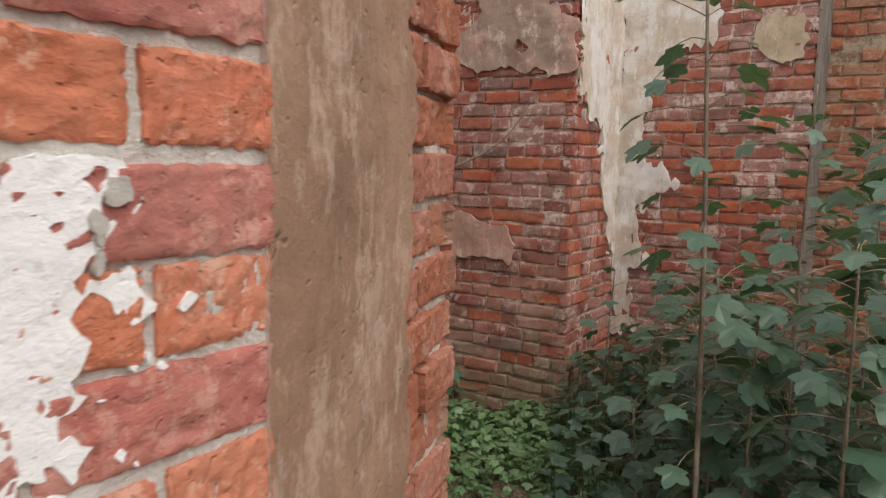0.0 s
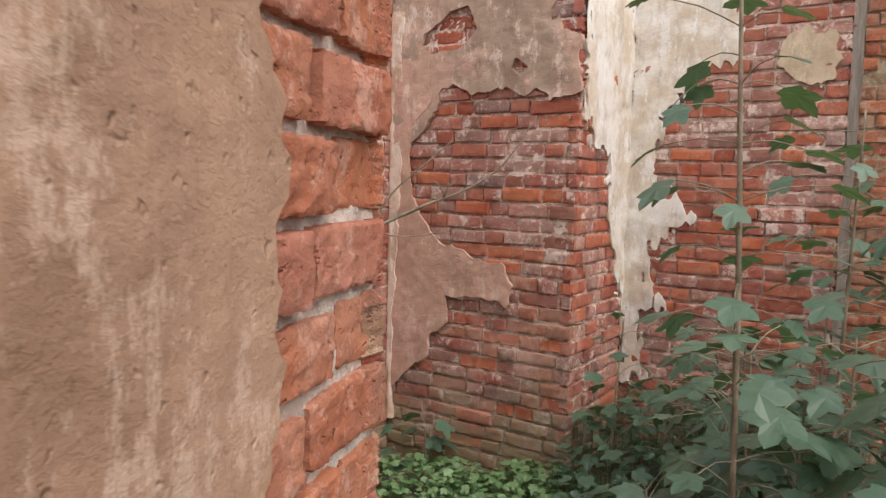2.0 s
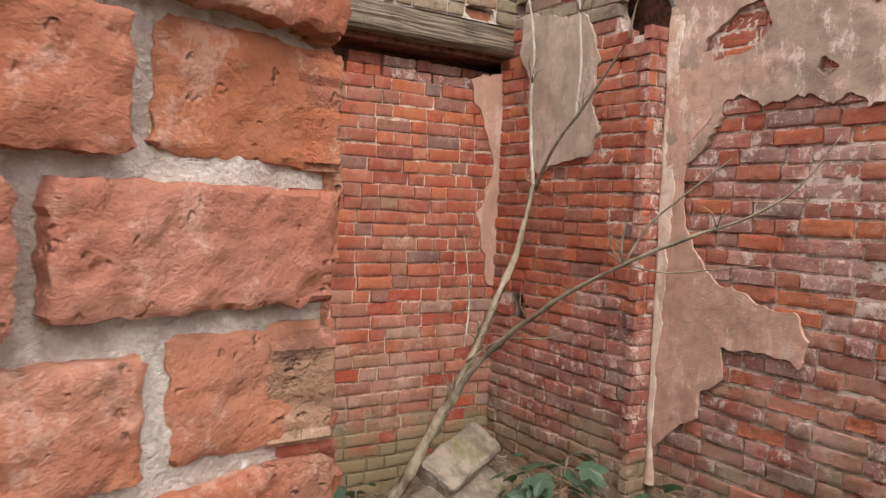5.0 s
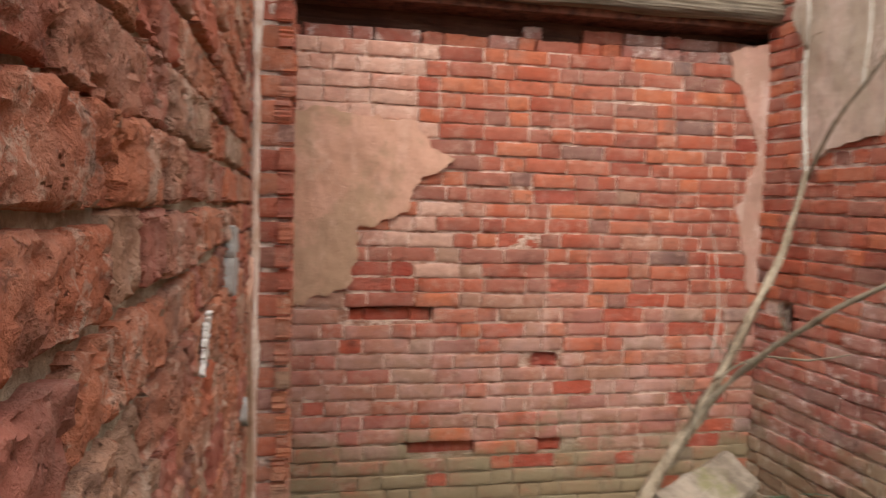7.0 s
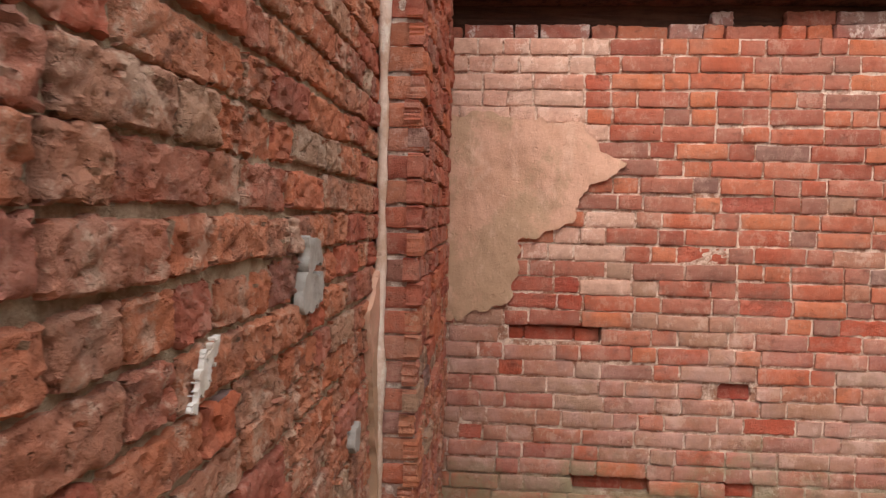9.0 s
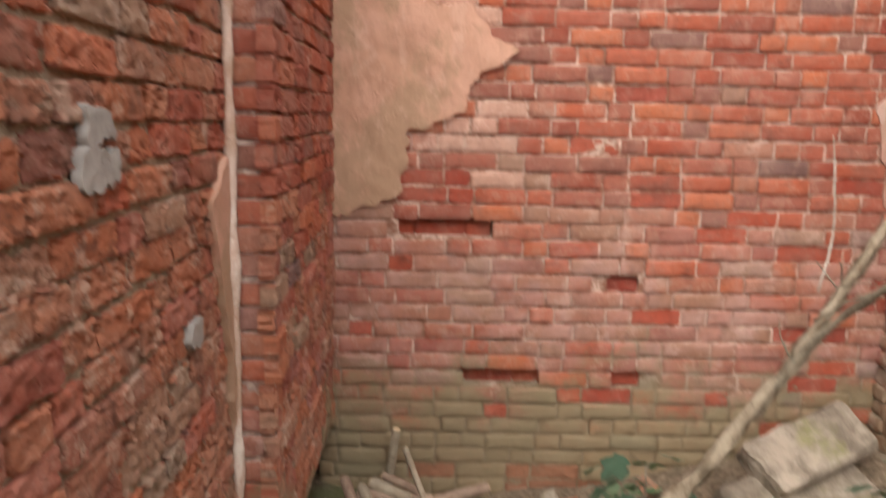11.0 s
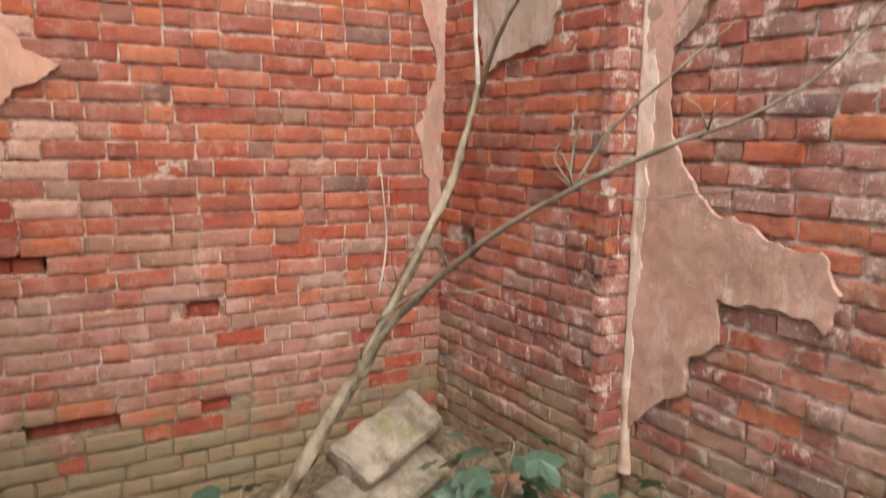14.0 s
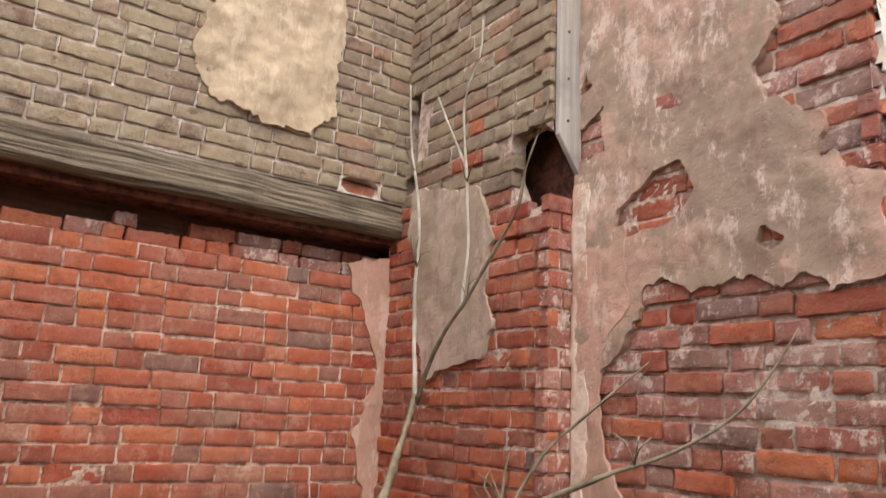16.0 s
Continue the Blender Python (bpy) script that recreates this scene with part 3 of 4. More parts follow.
for i, hole in enumerate(west_holes):
    (a, b), (c, d) = hole[0], hole[2]
    sheet("broken_brick", P_WEST, lambda u, z: 1.0, a - 0.01, c + 0.01, b - 0.005, d + 0.005, -0.075, -0.09, 0.02, brick_fresh, wall_west, 0.012, i * 3.0)

# west wall above the lintel
up_hole = [rect(3.74, 3.93, 2.90, 2.965)]
mortar_bed(wall_west_upper, P_UP, 1.2, 4.2, 2.88, TOP, [rect(3.72, 3.95, 2.888, 2.977)], mortar_pale, 0.014, 0.04, 0.0, 0.003)
brick_wall(wall_west_upper, P_UP, 1.2, 4.14, 2.88, TOP, 0.083, 2.884, kit_worn, brick_olive, 12, None, lambda u, z, r: brick_red if r < 0.035 else brick_olive, near=(3.2, 3.2), gone=0.0, sunk=up_hole, sunk_material=brick_orange, squat=0.08, tilt=1.0)
sheet("plaster", P_UP, ragged([(2.88, 4.6), (3.70, 4.6), (3.64, 3.70), (3.64, 3.33), (3.50, 3.14), (2.96, 3.19), (2.86, 3.45), (2.94, 3.8)], 0.04, 6, 3.0),
      2.7, 3.9, 3.0, TOP, 0.018, -0.006, 0.018, plaster_beige, wall_west_upper, 0.014, 3.0, "beige plaster remnant")

# north pilaster
mid_holes = [[(-3.42, 3.02), (-3.22, 3.05), (-3.10, 2.95), (-3.10, 2.64), (-3.33, 2.64), (-3.42, 2.82)], rect(-4.36, -4.24, 2.94, 3.55), rect(-4.27, -4.08, 0.90, 1.10), [(-3.46, 2.56), (-3.34, 2.60), (-3.28, 2.50), (-3.40, 2.46)]]
mid_patches = patches(9.0, 1.8, 0.1, 0.6, 0.5)
mortar_bed(wall_north_pilaster, P_MID, -4.5, CORNER, FLOOR, TOP, mid_holes, mortar, 0.014, 0.025, 0.0, 0.0035)
brick_wall(wall_north_pilaster, P_MID, -4.46, CORNER, FLOOR, TOP, 0.0835, 1.52, kit_worn, brick_red, 13, outside(mid_holes),
           lambda u, z, r: brick_olive if z > 2.72 + 0.12 * math.sin(u * 7) and r > 0.04 else (brick_wine if z < 1.0 + 0.3 * math.sin(u * 5) else brick_red), jut=0.008, near=(-3.7, 1.6), gone=0.0, tilt=1.3, squat=0.12, broken=lambda u, z: mid_patches(u, z) * (1.0 if z < 2.75 else 0.2) + 0.06, wave=0.008)
sheet("plaster", P_MID, ragged([(-4.22, 2.93), (-3.62, 2.82), (-3.52, 2.55), (-3.56, 2.3), (-3.49, 2.12), (-3.56, 1.98), (-3.92, 1.94), (-4.02, 1.9), (-4.12, 2.1), (-4.14, 2.5), (-4.24, 2.7)], 0.025, 8, 4.0),
      -4.3, -3.4, 1.8, 3.0, 0.018, -0.006, 0.018, plaster_olive, wall_north_pilaster, 0.006, 4.0, "grey plaster remnant")
brick_wall(wall_north_pilaster, P_MIDSIDE, MY, PY - 0.004, FLOOR, TOP, 0.0835, 1.52, kit_worn, brick_red, 14, lambda u, z: 2.66 < z < 3.0, lambda u, z, r: brick_olive if z > 2.9 else brick_wine, near=(4.2, 1.6))
mortar_bed(wall_north_pilaster, P_MIDSIDE, MY + 0.01, PY, FLOOR, TOP, [rect(4.0, 4.4, 2.64, 3.02)], mortar)

# north pier
pier_patches = patches(21.0, 1.7, 0.0, 0.55, 0.55)
mortar_bed(wall_north_pier, P_PIER, CORNER, -1.86, FLOOR, TOP, [], mortar, 0.0125, 0.025, 0.0, 0.003)
brick_wall(wall_north_pier, P_PIER, CORNER, -1.85, FLOOR, TOP, 0.0845, 1.50, kit_worn, brick_wine, 15, None, lambda u, z, r: brick_red if r < 0.40 and z > 1.1 else (brick_dull if r > 0.72 and z < 1.2 else brick_wine), jut=0.009, near=(-2.4, 1.5), gone=0.0, tilt=1.4, squat=0.12, broken=lambda u, z: 0.05 + pier_patches(u, z) * (1.0 if z < 1.2 else 0.35), broken_material=brick_red, wave=0.008)
mortar_bed(wall_north_pier, P_PIERSIDE, PY, NY, FLOOR, TOP, [], mortar, 0.015, 0.03, 0.0, 0.0035)
brick_wall(wall_north_pier, P_PIERSIDE, PY + 0.01, NY, FLOOR, TOP, 0.0845, 1.50, kit_worn, brick_wine, 16, None, lambda u, z, r: brick_red if r < 0.5 else brick_wine, near=(4.4, 1.5), jut=0.009, gone=0.0, tilt=1.2, squat=0.14, broken=lambda u, z: 0.15, wave=0.008)
pier_bare = [[(-2.90, 2.46), (-2.89, 2.58), (-2.72, 2.68), (-2.58, 2.73), (-2.49, 2.58), (-2.64, 2.48)], [(-3.14, 2.84), (-3.14, 2.97), (-2.96, 3.06), (-2.94, 2.86)], [(-2.27, 2.35), (-2.24, 2.39), (-2.17, 2.35), (-2.22, 2.31)], [(-3.1, 3.16), (-3.06, 3.26), (-3.02, 3.18)], [(-2.06, 2.56), (-2.02, 2.66), (-1.86, 2.70), (-1.86, 2.62), (-1.97, 2.60)], [(-2.2, 2.17), (-2.1, 2.22), (-2.02, 2.17)], [(-2.92, 1.17), (-2.87, 1.19), (-2.83, 1.16), (-2.88, 1.145)]]


def pier_field(u, z):
    body = [(-3.2, 4.95), (-2.22, 4.95), (-2.16, 3.1), (-2.24, 2.98), (-2.20, 2.84), (-2.03, 2.74), (-1.98, 2.55), (-1.84, 2.5), (-1.84, 2.18), (-2.15, 2.15), (-2.30, 2.24), (-2.52, 2.21), (-2.66, 2.28), (-2.76, 2.22),
            (-2.80, 2.08), (-2.90, 1.98), (-2.98, 1.90), (-3.2, 1.90)]
    d = inside(body, u, z) + 0.03 * fbm(u * 9, z * 9, 5.0, 4)
    for b in pier_bare:
        d = min(d, -inside(b, u, z) + 0.02 * fbm(u * 11, z * 11, 2.0, 3))
    return d


sheet("plaster", P_PIER, pier_field, CORNER + 0.01, -1.83, 0.0, TOP, 0.022, -0.012, 0.016, plaster_grey, wall_north_pier, 0.009, 5.0, "grey-brown and pink plaster with ragged edges")
sheet("plaster_patch", P_PIER, ragged([(-3.12, 2.62), (-2.84, 2.5), (-2.82, 2.2), (-2.96, 1.99), (-2.99, 1.84), (-2.95, 1.62), (-2.82, 1.4), (-2.71, 1.31), (-2.55, 1.3), (-2.5, 1.24), (-2.3, 1.23), (-2.22, 1.11), (-2.25, 0.98), (-2.31, 1.01), (-2.45, 1.01), (-2.68, 1.0), (-2.66, 0.84), (-2.79, 0.75), (-2.8, 0.61), (-2.97, 0.49), (-3.09, 0.34), (-3.13, 0.14), (-3.2, 0.11), (-3.13, 0.3)], 0.018, 9, 6.0),
      CORNER + 0.012, -1.95, 0.2, 2.7, 0.027, 0.012, 0.016, plaster_pink, wall_north_pier, 0.006, 6.0, "smooth pink plaster")


def bead(parent, x, y, z0, z1, radius, seed, dx, dy):
    """A pale, rounded run of plaster down an inner corner."""
    verts, faces, ring = [], [], 8
    steps = int((z1 - z0) / 0.04)
    for i in range(steps + 1):
        z = z0 + (z1 - z0) * i / steps
        r = radius * (1 + 0.5 * fbm(z * 4.2, seed, 0, 5))
        for j in range(ring):
            a = 2 * math.pi * j / ring
            verts.append((x + dx * 0.006 * fbm(z * 3, seed, 4, 2) + r * math.cos(a), y + r * math.sin(a) * 0.8, z))
    for i in range(steps):
        for j in range(ring):
            k = (j + 1) % ring
            faces.append((i * ring + j, i * ring + k, (i + 1) * ring + k, (i + 1) * ring + j))
    return tagged(mesh_object("corner_plaster", verts, faces, plaster_bead, parent, True), "pale rounded corner plaster")


bead(wall_north_pier, CORNER + 0.02, PY - 0.014, 0.15, 2.72, 0.027, 1.0, 1, 0)

sheet("corner_strip", P_PIER, ragged([(CORNER, 2.74), (CORNER + 0.10, 2.74), (CORNER + 0.085, 2.2), (CORNER + 0.095, 1.6), (CORNER + 0.06, 1.2), (CORNER + 0.05, 0.6), (CORNER, 0.5)], 0.022, 8, 15.0), CORNER + 0.014, CORNER + 0.14, 0.45, 2.78, 0.032, 0.012, 0.012, plaster_bead, wall_north_pier, 0.006, 15.0, "pale plaster strip down the corner")

# north wall behind the saplings
mortar_bed(wall_north, P_NORTH, -1.86, -0.66, FLOOR, TOP, [], mortar, 0.015, 0.03, 0.0, 0.0035)
brick_wall(wall_north, P_NORTH, -1.85, -0.65, FLOOR, TOP, 0.0845, 1.51, kit_worn, brick_wine, 17, None, lambda u, z, r: brick_red if r < 0.5 else brick_wine, jut=0.010, near=(-1.2, 1.6), gone=0.0, tilt=1.3, squat=0.15, broken=lambda u, z: 0.15, wave=0.008)
sheet("plaster", P_NORTH, flaking([(-1.86, TOP), (-1.5, TOP), (-1.25, 4.0), (-1.22, 2.45), (-1.48, 2.38), (-1.60, 2.22), (-1.70, 1.85), (-1.66, 1.70), (-1.50, 1.62), (-1.42, 1.48), (-1.62, 1.38), (-1.70, 1.3), (-1.68, 1.1), (-1.55, 0.98), (-1.72, 0.88), (-1.72, 0.5), (-1.86, 0.45)], 0.07, 7.0),
      -1.86, -1.0, 0.4, TOP, 0.014, -0.006, 0.025, plaster_cream, wall_north, 0.008, 7.0, "flaking cream limewash")
sheet("plaster", P_NORTH, ragged([(-1.05, 2.48), (-0.78, 2.6), (-0.68, 2.35), (-0.85, 2.26), (-1.0, 2.36)], 0.07, 10, 8.0), -1.2, -0.66, 2.1, 2.8, 0.012, -0.006, 0.025, plaster_beige, wall_north, 0.006, 8.0)
sheet("plaster", P_PIERSIDE, flaking([(NY + 0.05, TOP), (PY + 0.08, TOP), (PY + 0.03, 3.0), (PY + 0.02, 2.1), (PY + 0.18, 1.95), (PY + 0.42, 1.88), (PY + 0.5, 1.35), (NY - 0.12, 1.2), (NY - 0.05, 0.9), (NY + 0.05, 0.8)], 0.11, 9.0),
      PY + 0.01, NY, 0.5, TOP, 0.014, -0.006, 0.025, plaster_cream, wall_north_pier, 0.008, 9.0, "flaking cream limewash")
core_side = sheet("plaster", P_NORTHSIDE, lambda u, z: 1.0, NY + 0.004, 5.66, FLOOR, TOP, 0.0, -0.08, 0.08, plaster_dark_grey, wall_north, 0.006, 10.0, "damp grey plaster")
mortar_bed(wall_north_recess, P_BACK, -0.95, 1.6, FLOOR, TOP, [], mortar_dark, step=0.08)
brick_wall(wall_north_recess, P_BACK, -0.64, 1.6, FLOOR, TOP, 0.0845, 1.47, kit_worn, brick_rough, 18, None, None, jut=0.01, near=(-0.3, 1.6), gone=0.08)

# south wall, its pilaster and the corner plaster
mortar_bed(wall_south, P_SOUTH, 0.80, -CORNER, FLOOR, TOP_SOUTH, [], mortar_dark, 0.017, 0.02, 0.0, 0.0035)
brick_wall(wall_south, P_SOUTH, 0.79, -CORNER, FLOOR, TOP_SOUTH, 0.0845, 1.515, kit_eroded, brick_rough, 19, None, lambda u, z, r: brick_red if r < 0.22 else brick_rough, jut=0.005, near=(1.9, 1.5), gone=0.0, joint=0.014, tilt=1.8, squat=0.12, broken=lambda u, z: 0.10, wave=0.010)
mortar_bed(wall_south_pilaster, P_SPIL, -CORNER, 4.46, -0.02, TOP_SOUTH, [], mortar_dark, 0.020)
brick_wall(wall_south_pilaster, P_SPIL, -CORNER, 4.46, -0.02, TOP_SOUTH, 0.0835, 1.535, kit_eroded, brick_rough, 20, None, lambda u, z, r: brick_red if z > 1.3 or r < 0.4 else brick_rough, jut=0.009, near=(3.7, 1.0), gone=0.0, tilt=1.5, squat=0.14, broken=lambda u, z: 0.15 if z > 0.9 else 0.45, wave=0.008)
mortar_bed(wall_south_pilaster, P_SPILSIDE, SY, SY + 0.125, -0.02, TOP_SOUTH, [], mortar)
brick_wall(wall_south_pilaster, P_SPILSIDE, SY + 0.004, SY + 0.132, -0.02, TOP_SOUTH, 0.0835, 1.535, kit_wall, brick_red, 21, None, lambda u, z, r: brick_orange if r < 0.45 else brick_red, jut=0.003, near=(1.3, 1.0), pattern=lambda k, first: ("half", 0.128), gone=0.0, broken=lambda u, z: 0.12, squat=0.12)
bead(wall_south, CORNER + 0.03, SY + 0.012, -0.02, TOP_SOUTH, 0.022, 5.0, 1, 0)
sheet("plaster", P_SOUTH, ragged([(3.14, 1.42), (3.05, 1.40), (2.92, 1.30), (2.96, 1.12), (3.05, 0.85), (3.09, 0.5), (3.09, 0.0), (3.14, 0.0)], 0.012, 9, 11.0), 2.8, 3.13, 0.0, 1.5, 0.014, -0.01, 0.015, plaster_tan, wall_south, 0.005, 11.0)
for cu, cz, w, h in ((2.26, 1.52, 0.055, 0.035), (2.26, 1.44, 0.07, 0.036), (2.75, 0.98, 0.05, 0.034)):
    sheet("cement_patch", P_SOUTH, ragged(rect(cu - w, cu + w, cz - h, cz + h), 0.022, 18, cu), cu - w - 0.03, cu + w + 0.03, cz - h - 0.03, cz + h + 0.03, 0.012, -0.01, 0.012, cement, wall_south, 0.006, cu)
sheet("lime_splash", P_SOUTH, ragged([(1.665, 1.35), (1.71, 1.372), (1.745, 1.43), (1.725, 1.435), (1.685, 1.395)], 0.016, 75, 3.0), 1.6, 1.82, 1.3, 1.5, 0.010, 0.002, 0.003, plaster_cream, wall_south, 0.003, 3.3, "white lime splash")

# door reveal: plaster, then bare bricks
REVEAL_END = 0.775
mortar_bed(wall_door_reveal, P_REVEAL, 0.03, REVEAL_END, FLOOR, TOP_SOUTH, [], mortar_pale, 0.016, 0.008, 0.0, 0.0045)


def reveal_pattern(k, first):
    even = k % 2 == 1
    if first:
        return ("half", 0.110) if even else ("full", 0.185)
    return ("full", 0.190) if even else ("half", 0.112)


brick_wall(wall_door_reveal, P_REVEAL, 0.462, REVEAL_END, FLOOR, TOP_SOUTH, 0.094, 1.672, kit_jamb, brick_orange, 22, None, lambda u, z, r: brick_orange, jut=0.007, near=(0.6, 1.6), gone=0.0, joint=0.019, pattern=reveal_pattern, tilt=1.8, squat=0.10, push=lambda k, u: -0.005 if k % 2 == 0 and u > 0.66 else 0.004, broken=lambda u, z: 1.0 if u > 0.6 and 1.93 < z < 2.04 else 0.0)
sheet("plaster", P_REVEAL, lambda u, z: 0.470 + 0.012 * math.sin(z * 33 + 0.6) + 0.035 * fbm(z * 6, 2.0, 0, 4) + 0.012 * fbm(u * 24, z * 24, 1, 4) - u, 0.03, 0.56, FLOOR, TOP_SOUTH, 0.020, -0.012, 0.012, plaster_reveal, wall_door_reveal, 0.005, 12.0, "tan plaster with trowel marks and scratches")
brick_wall(wall_door_reveal, Plane(-0.775, 1.243, -1, 0), 0.0, 0.12, FLOOR, TOP_SOUTH, 0.094, 1.672, kit_jamb, brick_rough, 23, None, None, near=(0.0, 1.6), gone=0.0)
mortar_bed(wall_door_reveal, P_OUTER, -0.15, 0.530, FLOOR, TOP_SOUTH, [], mortar_white, 0.0085, 0.010, 0.0, 0.003)
brick_wall(wall_door_reveal, P_OUTER, -0.12, 0.538, FLOOR, TOP_SOUTH, 0.0905, 1.662, kit_jamb, brick_outer, 24, None, lambda u, z, r: brick_purple if round((z - 1.662) / 0.0905 - 0.5) % 2 else brick_outer, jut=0.003, near=(0.4, 1.6), gone=0.0, joint=0.013, pattern=lambda k, first: ("half", 0.148) if first and k % 2 else ("full", 0.275 if first else 0.240))
sheet("lime_wash", P_OUTER, lambda u, z: (0.345 if z < 1.655 else 0.20) + 0.02 * math.sin(z * 17) + 0.10 * fbm(u * 9, z * 9, 3.0, 6) + 0.12 * fbm(u * 30, z * 30, 5.0, 5) - u, -0.12, 0.46, FLOOR, TOP_SOUTH, 0.0010, -0.012, 0.007, plaster_white, wall_door_reveal, 0.003, 13.0, "thick white lime")
for su, sz, sw, sh in ((0.372, 1.63, 0.010, 0.010), (0.355, 1.585, 0.004, 0.02)):
    sheet("cement_smear", P_OUTER, ragged(rect(su - sw, su + sw, sz - sh, sz + sh), 0.009, 30, su * 9), su - sw - 0.03, su + sw + 0.03, sz - sh - 0.03, sz + sh + 0.03, 0.0025, -0.01, 0.004, cement, wall_door_reveal, 0.004, su, "grey cement smear")
mesh_object("reveal_step", [(-0.52, 0.530, FLOOR), (-0.66, 0.530, FLOOR), (-0.66, 0.530, TOP_SOUTH), (-0.52, 0.530, TOP_SOUTH)], [(0, 1, 2, 3)], mortar_pale, wall_door_reveal)


# ---- things ----
def rough_box(bm, lo, hi, m, cuts, amount, scale, seed):
    """A worn block: bevelled and roughened."""
    tmp = bmesh.new()
    box(tmp, lo, hi)
    bmesh.ops.bevel(tmp, geom=tmp.edges[:], offset=min(b - a for a, b in zip(lo, hi)) * 0.12, segments=1, affect="EDGES")
    bmesh.ops.subdivide_edges(tmp, edges=[e for e in tmp.edges if e.calc_length() > 0.02], cuts=cuts, use_grid_fill=True)
    for v in tmp.verts:
        p = v.co * scale
        v.co += Vector((fbm(p.x + seed, p.y, p.z, 3), fbm(p.x, p.y + seed + 7, p.z, 3), fbm(p.x, p.y, p.z + seed + 3, 3))) * amount
        v.co = m @ v.co
    me = bpy.data.meshes.new("tmp")
    tmp.to_mesh(me)
    tmp.free()
    bm.from_mesh(me)
    bpy.data.meshes.remove(me)


def build_lintel():
    bm = bmesh.new()
    rough_box(bm, (-0.22, -1.45, -0.092), (0.062, 1.45, 0.092), Matrix.Translation((UX - 0.055, 2.73, 2.79)) @ pose(0, 0, 0, -0.35), 14, 0.012, 7.0, 2.0)
    for v in bm.verts:
        split = fbm(v.co.y * 1.4, v.co.z * 60, 1.0, 4)
        v.co.x += 0.007 * split - 0.010 * max(0.0, fbm(v.co.y * 2.2, v.co.z * 34, 6.0, 3) - 0.2)
        if v.co.z < 2.74:
            v.co.z += 0.022 * max(0.0, fbm(v.co.y * 2.6, 3.0, 2.0, 4))
    tagged(part("timber_lintel", bm, beam_wood), "weathered grey-brown timber lintel set in the brick wall", "lintel")


build_lintel()


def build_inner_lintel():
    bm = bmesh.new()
    # very dark brown timber across the back of the recess
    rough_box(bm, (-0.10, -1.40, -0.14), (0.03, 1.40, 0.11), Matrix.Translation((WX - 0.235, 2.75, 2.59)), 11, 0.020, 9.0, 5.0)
    tagged(part("inner_lintel", bm, dark_timber), "dark brown timber recessed under the lintel", "lintel")


build_inner_lintel()
# broken courses under the lintel, set back from the face of the wall
under_lintel = [(WX - 0.05, 2.60, 4.12, 2.462, 31), (WX - 0.15, 2.66, 4.12, 2.543, 32), (WX - 0.09, 1.32, 2.62, 2.462, 34)]
for depth, ua, ub, z, seed in under_lintel:
    brick_wall(wall_west, Plane(depth, 0, 0, 1), ua, ub, z, z + 0.081, 0.081, z, kit_worn, brick_wine, seed, lambda u, z: fbm(u * 4, z * 9, 2.0, 3) > 0.5, lambda u, z, r: brick_red if r < 0.5 else brick_wine, jut=0.014, gone=0.0, tilt=2.5, squat=0.12, broken=lambda u, z: 0.4, wave=0.014)


def build_board():
    bm = bmesh.new()
    x, y0, y1 = CORNER + 0.006, MY + 0.015, PY - 0.008
    ring = [(y0, 2.95), (y1, 2.77), (y1, TOP), (y0, TOP)]
    inner, outer = [bm.verts.new((x, y, z)) for y, z in ring], [bm.verts.new((x + 0.028, y, z)) for y, z in ring]
    bm.faces.new(inner[::-1])
    bm.faces.new(outer)
    for k in range(4):
        bm.faces.new((inner[k], inner[(k + 1) % 4], outer[(k + 1) % 4], outer[k]))
    bmesh.ops.bevel(bm, geom=bm.edges[:], offset=0.003, segments=1, affect="EDGES")
    b = part("board", bm, board_wood)
    tagged(b, "grey weathered vertical board fixed in the corner beside the pier", "board")
    for z in (3.02, 3.22, 3.45, 3.7):
        nb = bmesh.new()
        bmesh.ops.create_cone(nb, cap_ends=True, segments=8, radius1=0.007, radius2=0.006, depth=0.01, matrix=pose(x + 0.029, y0 + 0.05, z, 0, 90, 0))
        part("nail", nb, core_mat, b)


build_board()


def tube(bm, points, radii, sides=8, rough=0.0, seed=0.0, caps=True):
    """A tapered limb through points, smoothed."""
    pts = [Vector(p) for p in points]
    fine, rad = [], []
    for i in range(len(pts) - 1):
        p0, p1, p2, p3 = pts[max(0, i - 1)], pts[i], pts[i + 1], pts[min(len(pts) - 1, i + 2)]
        n = max(2, int((p2 - p1).length / 0.06))
        for k in range(n):
            t = k / n
            fine.append(0.5 * ((2 * p1) + (p2 - p0) * t + (2 * p0 - 5 * p1 + 4 * p2 - p3) * t * t + (3 * p1 - p0 - 3 * p2 + p3) * t ** 3))
            rad.append(radii[i] + (radii[i + 1] - radii[i]) * t)
    fine.append(pts[-1])
    rad.append(radii[-1])
    rings = []
    for i, p in enumerate(fine):
        d = (fine[min(i + 1, len(fine) - 1)] - fine[max(i - 1, 0)]).normalized()
        a = d.cross(Vector((0.3, 0.2, 1)) if abs(d.z) < 0.9 else Vector((1, 0, 0))).normalized()
        b = d.cross(a)
        ring = []
        for j in range(sides):
            w = 2 * math.pi * j / sides
            r = rad[i] * (1 + rough * fbm(p.x * 9 + seed, p.y * 9 + j, p.z * 9, 3))
            ring.append(bm.verts.new(p + (a * math.cos(w) + b * math.sin(w)) * r))
        rings.append(ring)
    for r0, r1 in zip(rings, rings[1:]):
        for j in range(sides):
            bm.faces.new((r0[j], r0[(j + 1) % sides], r1[(j + 1) % sides], r1[j]))
    if caps:
        bm.faces.new(rings[0][::-1])
        bm.faces.new(rings[-1])
    return fine


